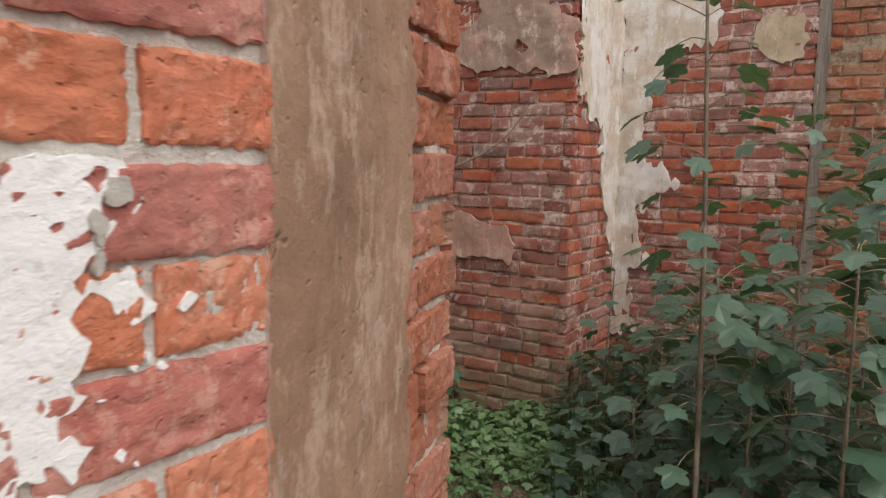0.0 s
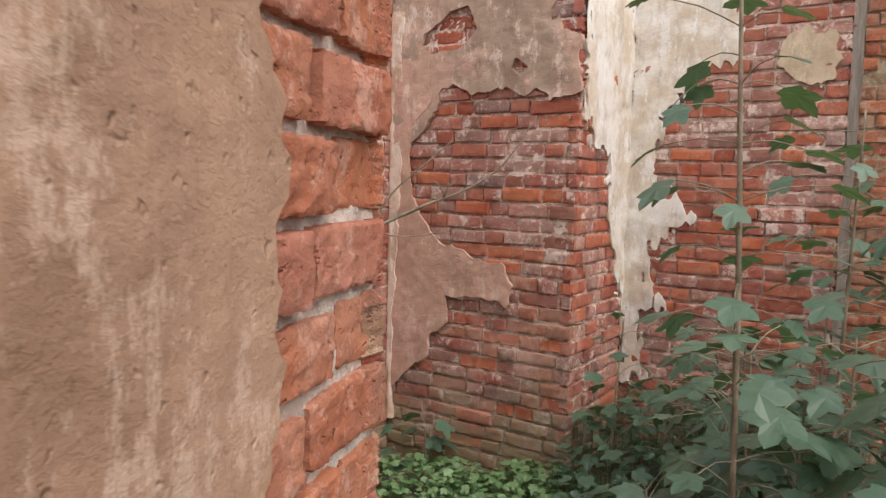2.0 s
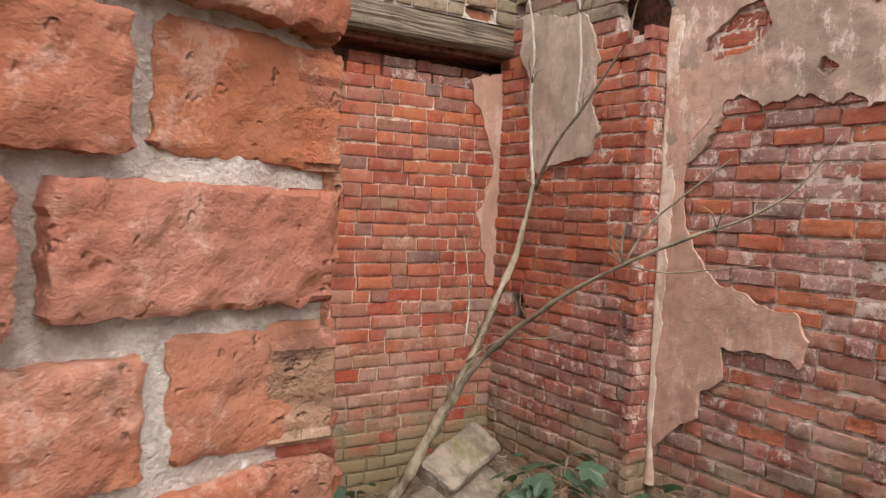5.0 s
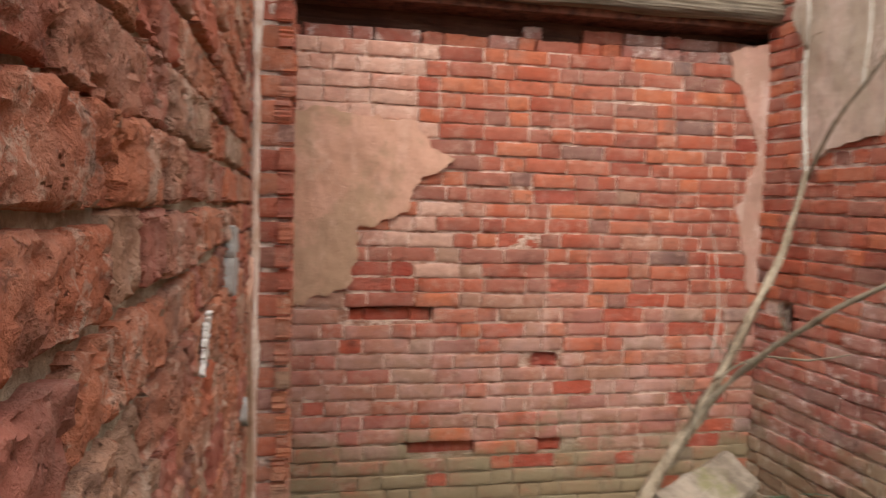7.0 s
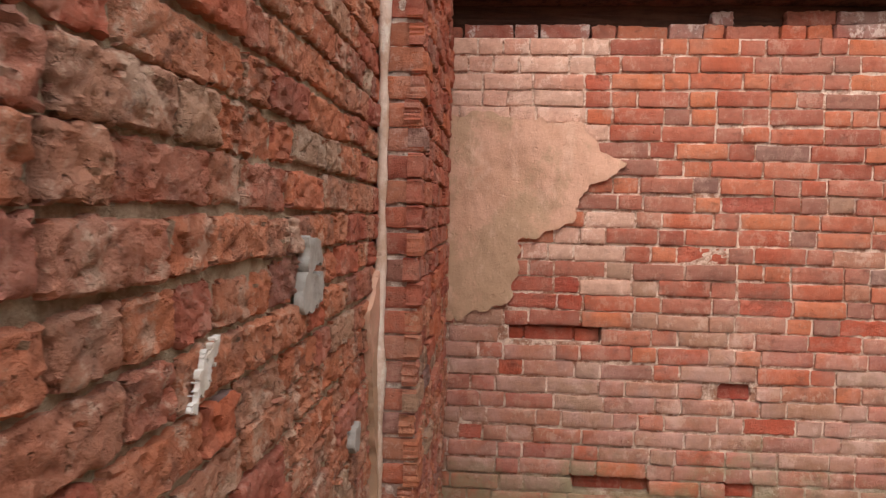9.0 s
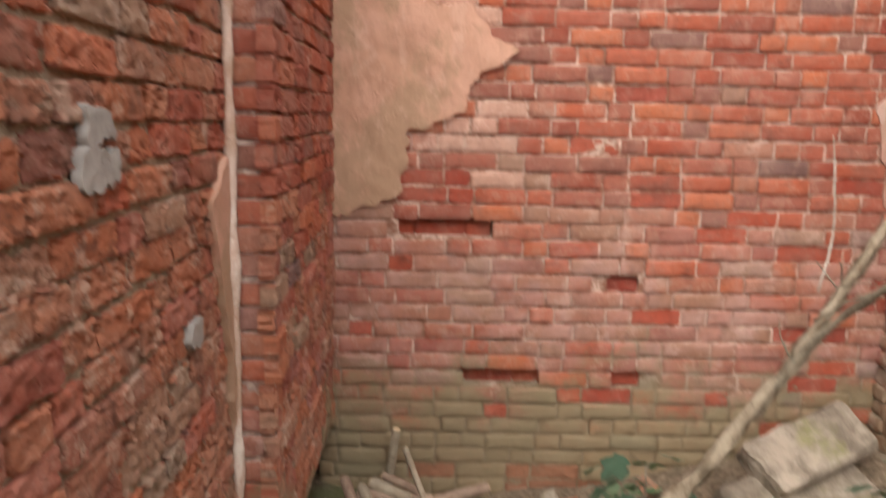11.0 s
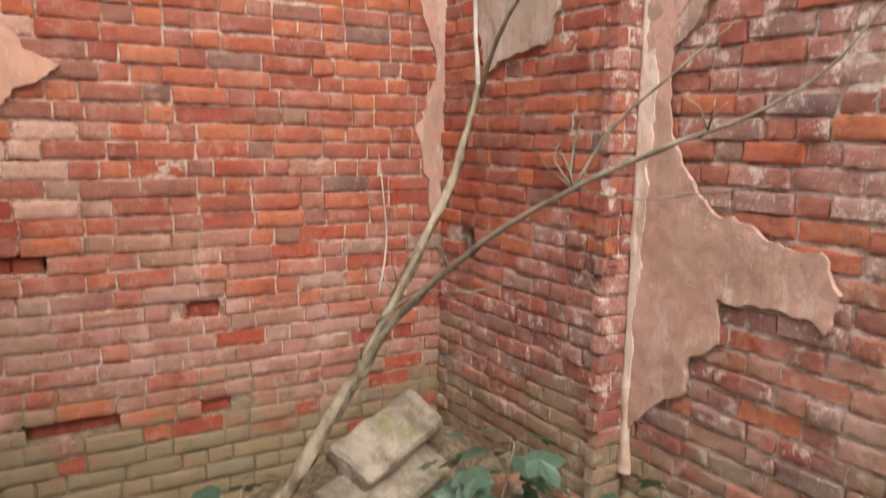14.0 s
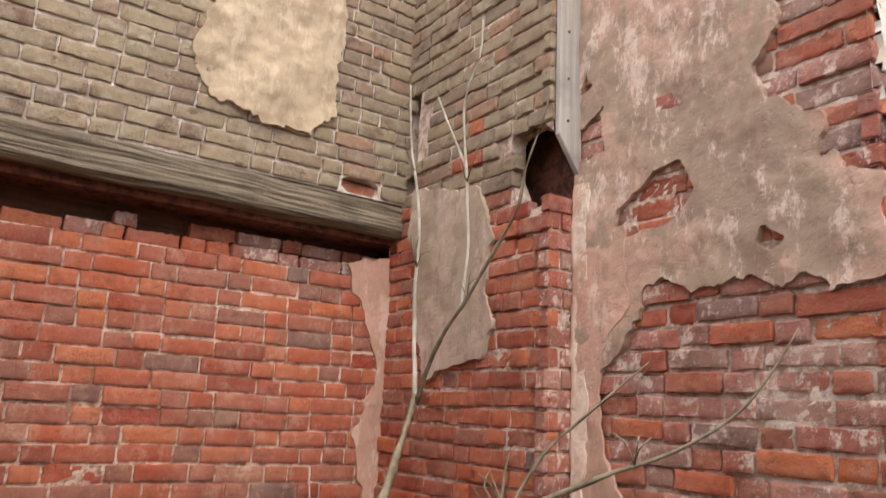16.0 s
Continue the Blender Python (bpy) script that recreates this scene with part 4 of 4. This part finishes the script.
def build_dead_sapling():
    base = new("bare_sapling")
    base.matrix_world = pose(-3.45, 2.56, ground_height(-3.45, 2.56))
    bpy.context.view_layer.update()
    tagged(base, "thin bare sapling with pale bark leaning into the wall corner", "sapling")
    bm = bmesh.new()
    tube(bm, [(-3.44, 2.53, ground_height(-3.44, 2.53) - 0.05), (-3.47, 2.75, 0.10), (-3.52, 3.0, 0.38), (-3.57, 3.20, 0.62), (-3.60, 3.38, 0.90), (-3.73, 3.60, 1.14), (-3.79, 3.78, 1.42), (-3.86, 3.9, 1.66), (-3.885, 3.965, 1.82)],
         [0.035, 0.031, 0.028, 0.026, 0.022, 0.019, 0.017, 0.016, 0.014], 12, 1.0, 1.0)
    part("trunk", bm, bark, base, "", True)
    limbs = [
        ([(-3.555, 3.15, 0.56), (-3.53, 3.26, 0.74), (-3.36, 3.35, 0.96), (-3.05, 3.45, 1.22), (-2.73, 3.573, 1.425), (-2.5, 3.72, 1.56), (-2.3, 3.85, 1.66), (-2.14, 3.97, 1.80), (-2.02, 4.05, 2.02)], [0.018, 0.018, 0.015, 0.012, 0.010, 0.008, 0.006, 0.004, 0.0025]),
        ([(-3.885, 3.965, 1.78), (-3.96, 3.99, 2.035), (-3.985, 3.99, 2.377), (-3.978, 3.99, 2.67), (-4.045, 3.99, 2.96), (-4.106, 3.99, 3.167), (-4.148, 3.99, 3.512)], [0.014, 0.011, 0.010, 0.009, 0.007, 0.006, 0.004]),
    ]
    limbs += [
        ([(-3.885, 3.965, 1.78), (-3.75, 3.94, 1.95), (-3.612, 3.92, 2.09), (-3.47, 3.92, 2.205), (-3.318, 3.92, 2.362), (-3.192, 3.92, 2.488), (-3.113, 3.92, 2.582), (-3.076, 3.92, 2.731), (-2.978, 3.92, 2.912), (-2.921, 3.92, 3.052)], [0.013, 0.011, 0.010, 0.009, 0.008, 0.007, 0.006, 0.005, 0.004, 0.003]),
        ([(-3.50, 3.925, 2.18), (-3.524, 3.97, 2.503), (-3.561, 3.97, 2.865), (-3.599, 3.97, 3.221), (-3.485, 3.97, 3.415), (-3.474, 3.97, 3.604)], [0.008, 0.008, 0.008, 0.006, 0.005, 0.003]),
    ]
    limbs += [
        ([(-3.564, 3.97, 2.88), (-3.738, 3.97, 3.161), (-3.837, 3.97, 3.332)], [0.007, 0.006, 0.004]),
        ([(-2.73, 3.573, 1.425), (-2.66, 3.66, 1.62), (-2.52, 3.76, 1.78), (-2.40, 3.86, 1.92)], [0.007, 0.006, 0.004, 0.002]),
        ([(-2.75, 3.57, 1.42), (-2.77, 3.6, 1.56), (-2.74, 3.6, 1.64)], [0.005, 0.004, 0.002]),
        ([(-2.73, 3.573, 1.425), (-2.58, 3.68, 1.40), (-2.40, 3.8, 1.43), (-2.25, 3.9, 1.46)], [0.004, 0.003, 0.003, 0.002]),
        ([(-3.63, 3.32, 0.92), (-3.72, 3.4, 1.12), (-3.76, 3.4, 1.36), (-3.80, 3.4, 1.5)], [0.004, 0.004, 0.003, 0.002]),
        ([(-3.5, 3.25, 0.84), (-3.36, 3.36, 0.98), (-3.2, 3.5, 1.0), (-3.08, 3.6, 1.05)], [0.006, 0.005, 0.004, 0.002]),
    ]
    rng = random.Random(12)
    for at, n, reach in (((-3.57, 3.22, 0.66), 3, 0.22), ((-3.62, 3.40, 0.92), 4, 0.3), ((-3.2, 3.40, 1.10), 3, 0.2), ((-2.73, 3.573, 1.425), 4, 0.25), ((-3.98, 3.99, 2.45), 3, 0.25), ((-3.44, 3.92, 2.22), 3, 0.2), ((-3.55, 3.97, 2.8), 3, 0.25), ((-4.05, 3.99, 2.98), 2, 0.25), ((-2.4, 3.79, 1.61), 3, 0.2)):
        for _ in range(n):
            d = Vector((rng.uniform(-0.6, 0.8), rng.uniform(-0.5, 0.1), rng.uniform(0.2, 1.0))).normalized() * reach * rng.uniform(0.5, 1.0)
            bend = Vector((rng.uniform(-0.03, 0.03), rng.uniform(-0.03, 0.0), rng.uniform(0.0, 0.03)))
            limbs.append(([at, tuple(Vector(at) + d * 0.5 + bend), tuple(Vector(at) + d)], [0.0035, 0.0028, 0.0015]))
    for i, (pts, rad) in enumerate(limbs):
        bm = bmesh.new()
        tube(bm, pts, rad, 7, 0.6, i * 3.0)
        part("branch", bm, bark_pale if i in (1, 3, 4, 8) else bark_green, base, "", True)


build_dead_sapling()


# fallen stone slabs in the corner
def build_slab(size, m, seed):
    bm = bmesh.new()
    rough_box(bm, tuple(-s / 2 for s in size), tuple(s / 2 for s in size), m, 5, 0.016, 9.0, seed)
    tagged(part("stone_slab", bm, stone_mat), "broken pale stone slab with moss, fallen in the wall corner", "stone", "fallen slabs")


build_slab((0.60, 0.25, 0.13), pose(-3.862, 3.508, 0.206, 33.6, -10.2, 115.3) @ Matrix.Translation((0, 0, -0.065)), 1.0)
build_slab((0.72, 0.30, 0.15), pose(-3.755, 3.436, 0.029, 24.6, -4.1, 114.0) @ Matrix.Translation((0, 0, -0.075)), 4.0)
build_slab((0.26, 0.16, 0.12), pose(-3.705, 3.69, -0.115, 28.0, 2.1, 110.5) @ Matrix.Translation((0, 0, -0.06)), 8.0)


def log(p, q, radius, material, seed, mid=None):
    p, q = Vector(p), Vector(q)
    mid = Vector(mid) if mid else (p + q) / 2
    bm = bmesh.new()
    tube(bm, [p, mid, q], [radius, radius * 0.95, radius * 0.86], 10, 0.22, seed, caps=False)
    ob = part("log", bm, material, None, "", True)
    d0, d1 = (mid - p).normalized(), (q - mid).normalized()
    for at, d, r in ((p, -d0, radius), (q, d1, radius * 0.86)):
        eb = bmesh.new()
        turn = d.to_track_quat("Z", "Y").to_matrix().to_4x4()
        bmesh.ops.create_cone(eb, cap_ends=True, segments=10, radius1=r * 0.98, radius2=r * 0.9, depth=0.006, matrix=Matrix.Translation(at) @ turn)
        part("cut_end", eb, log_end, ob, "pale sawn end")
    return tagged(ob, "short cut branch with brown bark in a firewood heap", "log", "heap of cut branches")


def build_log_heap():
    rng = random.Random(5)
    g = -0.24
    log((-3.69, 1.87, 0.01), (-3.06, 1.59, -0.05), 0.021, log_bark, 0.0)
    log((-3.54, 1.88, -0.09), (-3.12, 2.24, -0.12), 0.025, log_bark, 2.0, (-3.45, 2.07, -0.1))
    log((-3.66, 1.88, -0.12), (-3.5, 2.42, -0.12), 0.020, log_grey, 4.0)
    log((-3.45, 2.02, -0.16), (-3.44, 2.5, -0.17), 0.025, log_bark, 6.0)
    log((-3.28, 1.43, -0.12), (-3.41, 2.01, -0.12), 0.027, log_bark, 8.0, (-3.24, 1.71, -0.12))
    log((-3.12, 1.41, -0.1), (-3.18, 1.97, -0.12), 0.026, log_bark, 10.0, (-2.99, 1.65, -0.12))
    log((-3.86, 1.94, -0.14), (-3.89, 2.13, -0.14), 0.032, log_bark, 12.0)
    log((-3.62, 1.4, -0.1), (-3.65, 1.57, -0.1), 0.033, log_bark, 14.0)
    log((-3.6, 1.47, -0.13), (-3.16, 1.62, -0.14), 0.036, log_grey, 16.0)
    log((-4.33, 1.7, 0.02), (-4.33, 1.64, -0.45), 0.022, log_grey, 18.0)
    log((-4.2, 1.75, -0.02), (-3.8, 1.86, -0.1), 0.016, log_grey, 20.0)
    log((-3.95, 1.49, -0.05), (-3.56, 1.63, -0.1), 0.024, log_bark, 22.0)
    log((-3.94, 1.57, -0.08), (-3.63, 1.68, -0.12), 0.024, log_grey, 24.0)
    log((-3.57, 1.78, -0.14), (-3.37, 1.81, -0.14), 0.034, log_grey, 26.0)
    log((-3.5, 1.94, -0.12), (-3.32, 1.88, -0.12), 0.020, log_bark, 28.0)
    log((-3.12, 2.1, -0.19), (-2.83, 2.09, -0.17), 0.033, log_grey, 30.0)
    log((-3.21, 2.2, -0.14), (-2.99, 1.97, -0.17), 0.014, log_bark, 32.0)
    log((-2.99, 1.48, -0.14), (-3.15, 1.7, -0.14), 0.029, log_bark, 34.0)
    log((-3.8, 1.99, -0.17), (-3.79, 2.18, -0.17), 0.017, log_bark, 36.0)
    log((-3.34, 1.99, -0.16), (-3.39, 2.09, -0.16), 0.019, log_grey, 38.0)
    log((-3.78, 1.42, -0.1), (-3.77, 1.5, -0.1), 0.043, log_grey, 40.0)
    log((-2.95, 1.42, -0.24), (-3.05, 1.36, 0.0), 0.030, log_bark, 42.0)
    log((-2.84, 1.42, -0.22), (-2.98, 1.37, -0.02), 0.022, log_grey, 44.0)
    for i in range(46):
        x, y = (rng.uniform(-4.2, -3.4), rng.uniform(1.5, 2.1)) if i % 2 else (rng.uniform(-3.9, -2.95), rng.uniform(1.36, 1.8))
        a, l = rng.uniform(0, math.pi), rng.uniform(0.12, 0.26)
        z = g + rng.uniform(0.0, 0.06)
        r = rng.uniform(0.018, 0.034)
        dx, dy, dz = math.cos(a) * l, math.sin(a) * l, rng.uniform(-0.04, 0.04)
        p, q = (max(-4.40, x - dx), max(1.40, y - dy), max(g, z - dz)), (max(-4.40, x + dx), max(1.40, y + dy), z + dz)
        mid = [(b + c) / 2 + rng.uniform(-0.03, 0.03) for b, c in zip(p, q)]
        log(p, q, r, rng.choice((log_bark, log_bark, log_grey)), 50 + i, mid)
    for p, q, r in (((-3.0, 1.70, -0.14), (-3.22, 1.79, -0.15), 0.022), ((-2.99, 1.71, -0.17), (-3.16, 1.96, -0.17), 0.020)):
        bm = bmesh.new()
        tube(bm, [p, [(a + b) / 2 for a, b in zip(p, q)], q], [r, r * 1.2, r * 0.8], 7, 0.5, 3.0)
        tagged(part("crumpled_sheet", bm, tube_mat), "crumpled grey sheet among the cut branches", "scrap")


build_log_heap()


# ---- plants ----
def maple_leaf(size, seed, lobes=5):
    """A palmate leaf, stem at the origin, along +y, slightly cupped."""
    rng = random.Random(seed)
    tips = [(-118, 0.55), (-62, 0.86), (0, 1.0), (62, 0.86), (118, 0.55)] if lobes == 5 else [(-75, 0.8), (0, 1.0), (75, 0.8)]
    outline = []
    for i, (a, r) in enumerate(tips):
        r *= rng.uniform(0.9, 1.08)
        if i:
            mid = (tips[i - 1][0] + a) / 2
            outline.append((mid, 0.56))
        outline += [(a - 17, r * 0.80), (a, r), (a + 17, r * 0.80)]
    centre_y = 0.30 * size
    verts = [(0, centre_y, 0.0), (0, 0, 0)]
    for a, r in outline:
        w = radians(a)
        x, y = math.sin(w) * r * size * 0.72, centre_y + math.cos(w) * r * size * 0.72
        verts.append((x, y, 0.10 * abs(x) - 0.35 * (x * x + y * y) / size * 0.6 + rng.uniform(-0.02, 0.02) * size))
    n = len(outline)
    faces = [(0, 2 + i, 3 + i) for i in range(n - 1)] + [(0, 1, 2), (0, n + 1, 1)]
    return verts, faces


leaf_shapes = [maple_leaf(1.0, s) for s in range(5)]


def leaf_pose(p, heading, droop, roll, size):
    return Matrix.Translation(p) @ Euler((radians(droop), radians(roll), radians(heading))).to_matrix().to_4x4() @ Matrix.Diagonal((size, size, size, 1))


def build_maple(x, y, height, lean, seed, leaves, size, start=0.25, spread=0.16):
    """A young maple: a thin stem, petioles and opposite leaves."""
    rng = random.Random(seed)
    g = ground_height(x, y)
    base = new("maple_sapling")
    base.matrix_world = pose(x, y, g)
    bpy.context.view_layer.update()
    tagged(base, "young maple sapling with dark green lobed leaves", "sapling", "maple saplings")
    top = Vector((x + lean[0], y + lean[1], g + height))
    mid = Vector((x + lean[0] * 0.3, y + lean[1] * 0.3, g + height * 0.5))
    bm = bmesh.new()
    path = tube(bm, [(x, y, g - 0.03), mid, top], [0.006 + height * 0.0016, 0.005 + height * 0.0012, 0.0035], 7, 0.2, seed)
    part("stem", bm, bark_green, base, "", True)
    stalks = bmesh.new()
    for i in range(leaves):
        f = start + (1 - start) * (i // 2 + 0.5 + rng.random() * 0.4) / (leaves / 2 + 1)
        p = path[min(len(path) - 1, int(f * len(path)))]
        heading = (i // 2) * 83 + (i % 2) * 180 + rng.uniform(-25, 25)
        out = spread * rng.uniform(0.5, 1.6)
        w = radians(heading)
        tip = p + Vector((-math.sin(w) * out, math.cos(w) * out, rng.uniform(-0.02, 0.07)))
        tube(stalks, [p, (p + tip) / 2 + Vector((0, 0, 0.015)), tip], [0.0022, 0.0018, 0.0015], 4, 0, 0, False)
        s = size * rng.uniform(0.65, 1.2)
        k = rng.randrange(5)
        me = leaf_mesh(k, leaf_maple)
        ob = new("leaf", me)
        ob.parent = base
        ob.matrix_parent_inverse = base.matrix_world.inverted()
        ob.matrix_basis = leaf_pose(tip, heading, rng.uniform(-38, 2), rng.uniform(-18, 18), s)
    tagged(part("leaf_stalk", stalks, bark_green, base), kind="stuff")


leaf_made = {}


def leaf_mesh(k, material):
    if (k, material.name) not in leaf_made:
        verts, faces = leaf_shapes[k]
        me = bpy.data.meshes.new("leaf")
        me.from_pydata(verts, [], faces)
        me.materials.append(material)
        leaf_made[(k, material.name)] = me
    return leaf_made[(k, material.name)]


build_maple(-0.56, 2.46, 2.75, (-0.10, 0.02), 1, 64, 0.105, 0.30, 0.15)
build_maple(-0.46, 3.49, 2.0, (0.03, 0.0), 2, 26, 0.13, 0.3)
young_maples = ((-0.35, 2.75, 1.35, 26, 0.14), (-0.05, 3.2, 1.75, 30, 0.14), (-0.75, 3.2, 1.05, 26, 0.13), (-0.2, 3.8, 1.7, 28, 0.14), (-0.95, 3.9, 1.15, 26, 0.12), (-0.6, 4.2, 1.5, 28, 0.13), (0.25, 2.9, 1.7, 28, 0.14), (-1.55, 4.15, 1.05, 12, 0.11), (0.1, 4.4, 2.1, 32, 0.13), (-0.35, 4.7, 1.8, 28, 0.12), (-1.1, 4.5, 0.9, 24, 0.12), (0.45, 3.7, 2.0, 30, 0.14), (-0.9, 2.9, 0.75, 20, 0.12), (-3.28, 3.72, 0.42, 17, 0.17))
low_maples = ((-3.36, 3.66, 0.3, 10, 0.16), (-3.08, 2.32, 0.24, 9, 0.14), (-3.72, 2.62, 0.3, 12, 0.12), (-3.62, 2.5, 0.22, 10, 0.11), (-3.78, 2.78, 0.34, 10, 0.13), (-2.62, 2.49, 0.16, 7, 0.14), (-3.02, 2.62, 0.16, 8, 0.14), (-2.72, 4.12, 0.26, 8, 0.15), (-0.45, 2.62, 1.2, 34, 0.15), (-0.15, 2.5, 1.45, 34, 0.15), (0.1, 2.75, 1.55, 34, 0.15), (-0.62, 2.85, 1.25, 32, 0.14), (-0.8, 3.5, 1.2, 30, 0.13), (-0.1, 4.1, 1.5, 30, 0.13), (-1.25, 4.0, 0.8, 22, 0.12))
for i, (x, y, h, n, s) in enumerate(young_maples + low_maples):
    build_maple(x, y, h, (0.05 * math.sin(i * 3), 0.05 * math.cos(i * 2)), 20 + i, int(n * 1.6), s * 0.92, 0.22, 0.14)


def ground_cover(name, label, material, spots, count, size, height, seed, shape="leaf"):
    """Many low leaves round the given spots (x, y, radius)."""
    rng = random.Random(seed)
    verts, faces = [], []
    for _ in range(count):
        x0, y0, r0 = rng.choice(spots)
        a, r = rng.uniform(0, 2 * math.pi), r0 * math.sqrt(rng.random())
        x, y = x0 + r * math.cos(a), y0 + r * math.sin(a)
        if x < WX + 0.06 or (y > MY - 0.05 and x < CORNER) or (y > PY - 0.05 and x < -1.8) or y > NY - 0.05 or (y < SY + 0.06 and x < -0.5):
            continue
        if -1.25 < x < -0.1 and y < 2.35 and height > 0.3:
            continue
        h = height * (0.25 + 0.75 * rng.random()) * (1.1 - 0.6 * (r / r0) ** 2)
        m = leaf_pose((x, y, ground_height(x, y) + h), rng.uniform(0, 360), rng.uniform(-30, 15), rng.uniform(-25, 25), size * rng.uniform(0.6, 1.3))
        lv, lf = leaf_shapes[rng.randrange(5)]
        if shape == "dry":
            lv, lf = lv[:2] + lv[2:12], [f for f in lf if max(f) < 12]
        base = len(verts)
        verts.extend(m @ Vector(v) for v in lv)
        faces.extend([tuple(base + k for k in f) for f in lf])
        if shape == "leaf" and h > 0.08:
            g = ground_height(x, y)
            b = len(verts)
            w = 0.0015
            foot = (x + rng.uniform(-0.03, 0.03), y + rng.uniform(-0.03, 0.03), g)
            verts.extend([(foot[0] - w, foot[1], foot[2]), (foot[0] + w, foot[1] + w, foot[2]), (x + w, y, g + h), (x - w, y + w, g + h)])
            faces.append((b, b + 1, b + 2, b + 3))
    return tagged(mesh_object(name, verts, faces, material), label, "plants", kind="stuff")


ground_cover("ground_plants", "fresh green low ground cover in the middle of the room", leaf_fresh, [(-2.35, 3.35, 0.55), (-2.0, 3.7, 0.45), (-2.55, 3.0, 0.35), (-1.6, 3.2, 0.6), (-2.2, 2.8, 0.4), (-1.9, 4.0, 0.35), (-1.5, 3.8, 0.5), (-2.75, 3.2, 0.4), (-2.5, 2.9, 0.35), (-2.5, 3.8, 0.4)], 3600, 0.052, 0.15, 1)
ground_cover("ivy_plants", "dull green creeping leaves on the ground", leaf_dull, [(-3.75, 2.95, 0.3), (-3.05, 2.55, 0.4), (-2.75, 2.2, 0.4), (-3.3, 3.1, 0.35), (-3.1, 3.6, 0.35), (-2.6, 3.8, 0.4), (-4.1, 2.75, 0.22), (-2.5, 1.8, 0.5), (-1.5, 2.4, 0.6), (-2.9, 2.25, 0.3)], 330, 0.09, 0.11, 2)
ground_cover("undergrowth", "dense dark green undergrowth below the saplings", leaf_maple, [(-0.9, 3.6, 0.7), (-0.2, 3.3, 0.8), (-1.3, 4.3, 0.6), (-0.4, 4.4, 0.7), (0.5, 3.6, 0.9), (0.2, 2.7, 0.6)], 2300, 0.085, 0.6, 3)
ground_cover("leaf_litter", "dry brown fallen leaves", leaf_dry, [(-3.0, 2.9, 1.2), (-2.0, 2.5, 1.4), (-1.0, 2.5, 1.3), (-3.6, 2.4, 0.9), (-3.3, 3.2, 0.6)], 2600, 0.045, 0.014, 4, "dry")


def build_twigs():
    rng = random.Random(8)
    bm = bmesh.new()
    for _ in range(480):
        x, y = rng.uniform(-4.2, -1.2), rng.uniform(1.5, 4.0)
        a, l = rng.uniform(0, math.pi), rng.uniform(0.05, 0.22)
        q = (x + math.cos(a) * l, y + math.sin(a) * l)
        tube(bm, [(x, y, ground_height(x, y) + 0.01), (*q, ground_height(*q) + rng.uniform(0.005, 0.03))], [0.003, 0.0022], 4, 0, 0, False)
    tagged(part("twigs", bm, bark), "thin dry twigs scattered on the ground", "twigs", kind="stuff")


build_twigs()


def build_rubble():
    rng = random.Random(9)
    for i in range(46):
        x, y = (rng.uniform(-3.9, -2.2), rng.uniform(3.0, 4.05)) if i < 26 else (rng.uniform(-4.3, -2.4), rng.uniform(1.6, 3.0))
        if i in (0, 1, 2, 3):
            x, y = -4.30 + 0.03 * i, 2.46 + 0.08 * i
        if 4 <= i < 10:
            x, y = -2.99 + 0.06 * (i - 7), 4.02 + 0.05 * (i % 3 - 1)
        s = rng.uniform(0.03, 0.09)
        bm = bmesh.new()
        rough_box(bm, (-s, -s * 0.7, -s * 0.5), (s, s * 0.7, s * 0.5), pose(x, y, ground_height(x, y) + s * 0.3, rng.uniform(-20, 20), rng.uniform(-20, 20), rng.uniform(0, 180)), 1, s * 0.3, 14, i)
        tagged(part("brick_fragment", bm, rubble_brick if i % 3 else stone_mat), "small broken piece of brick or stone on the ground", "rubble", "rubble on the ground")


build_rubble()
bm = bmesh.new()
rough_box(bm, (-0.03, -0.02, -0.008), (0.03, 0.02, 0.008), pose(-3.35, 2.86, ground_height(-3.35, 2.86) + 0.03, 20, 10, 30), 2, 0.006, 20, 1.0)
tagged(part("plastic_scrap", bm, scrap_red), "small bright orange scrap lying in the litter", "scrap")

lay_bricks()
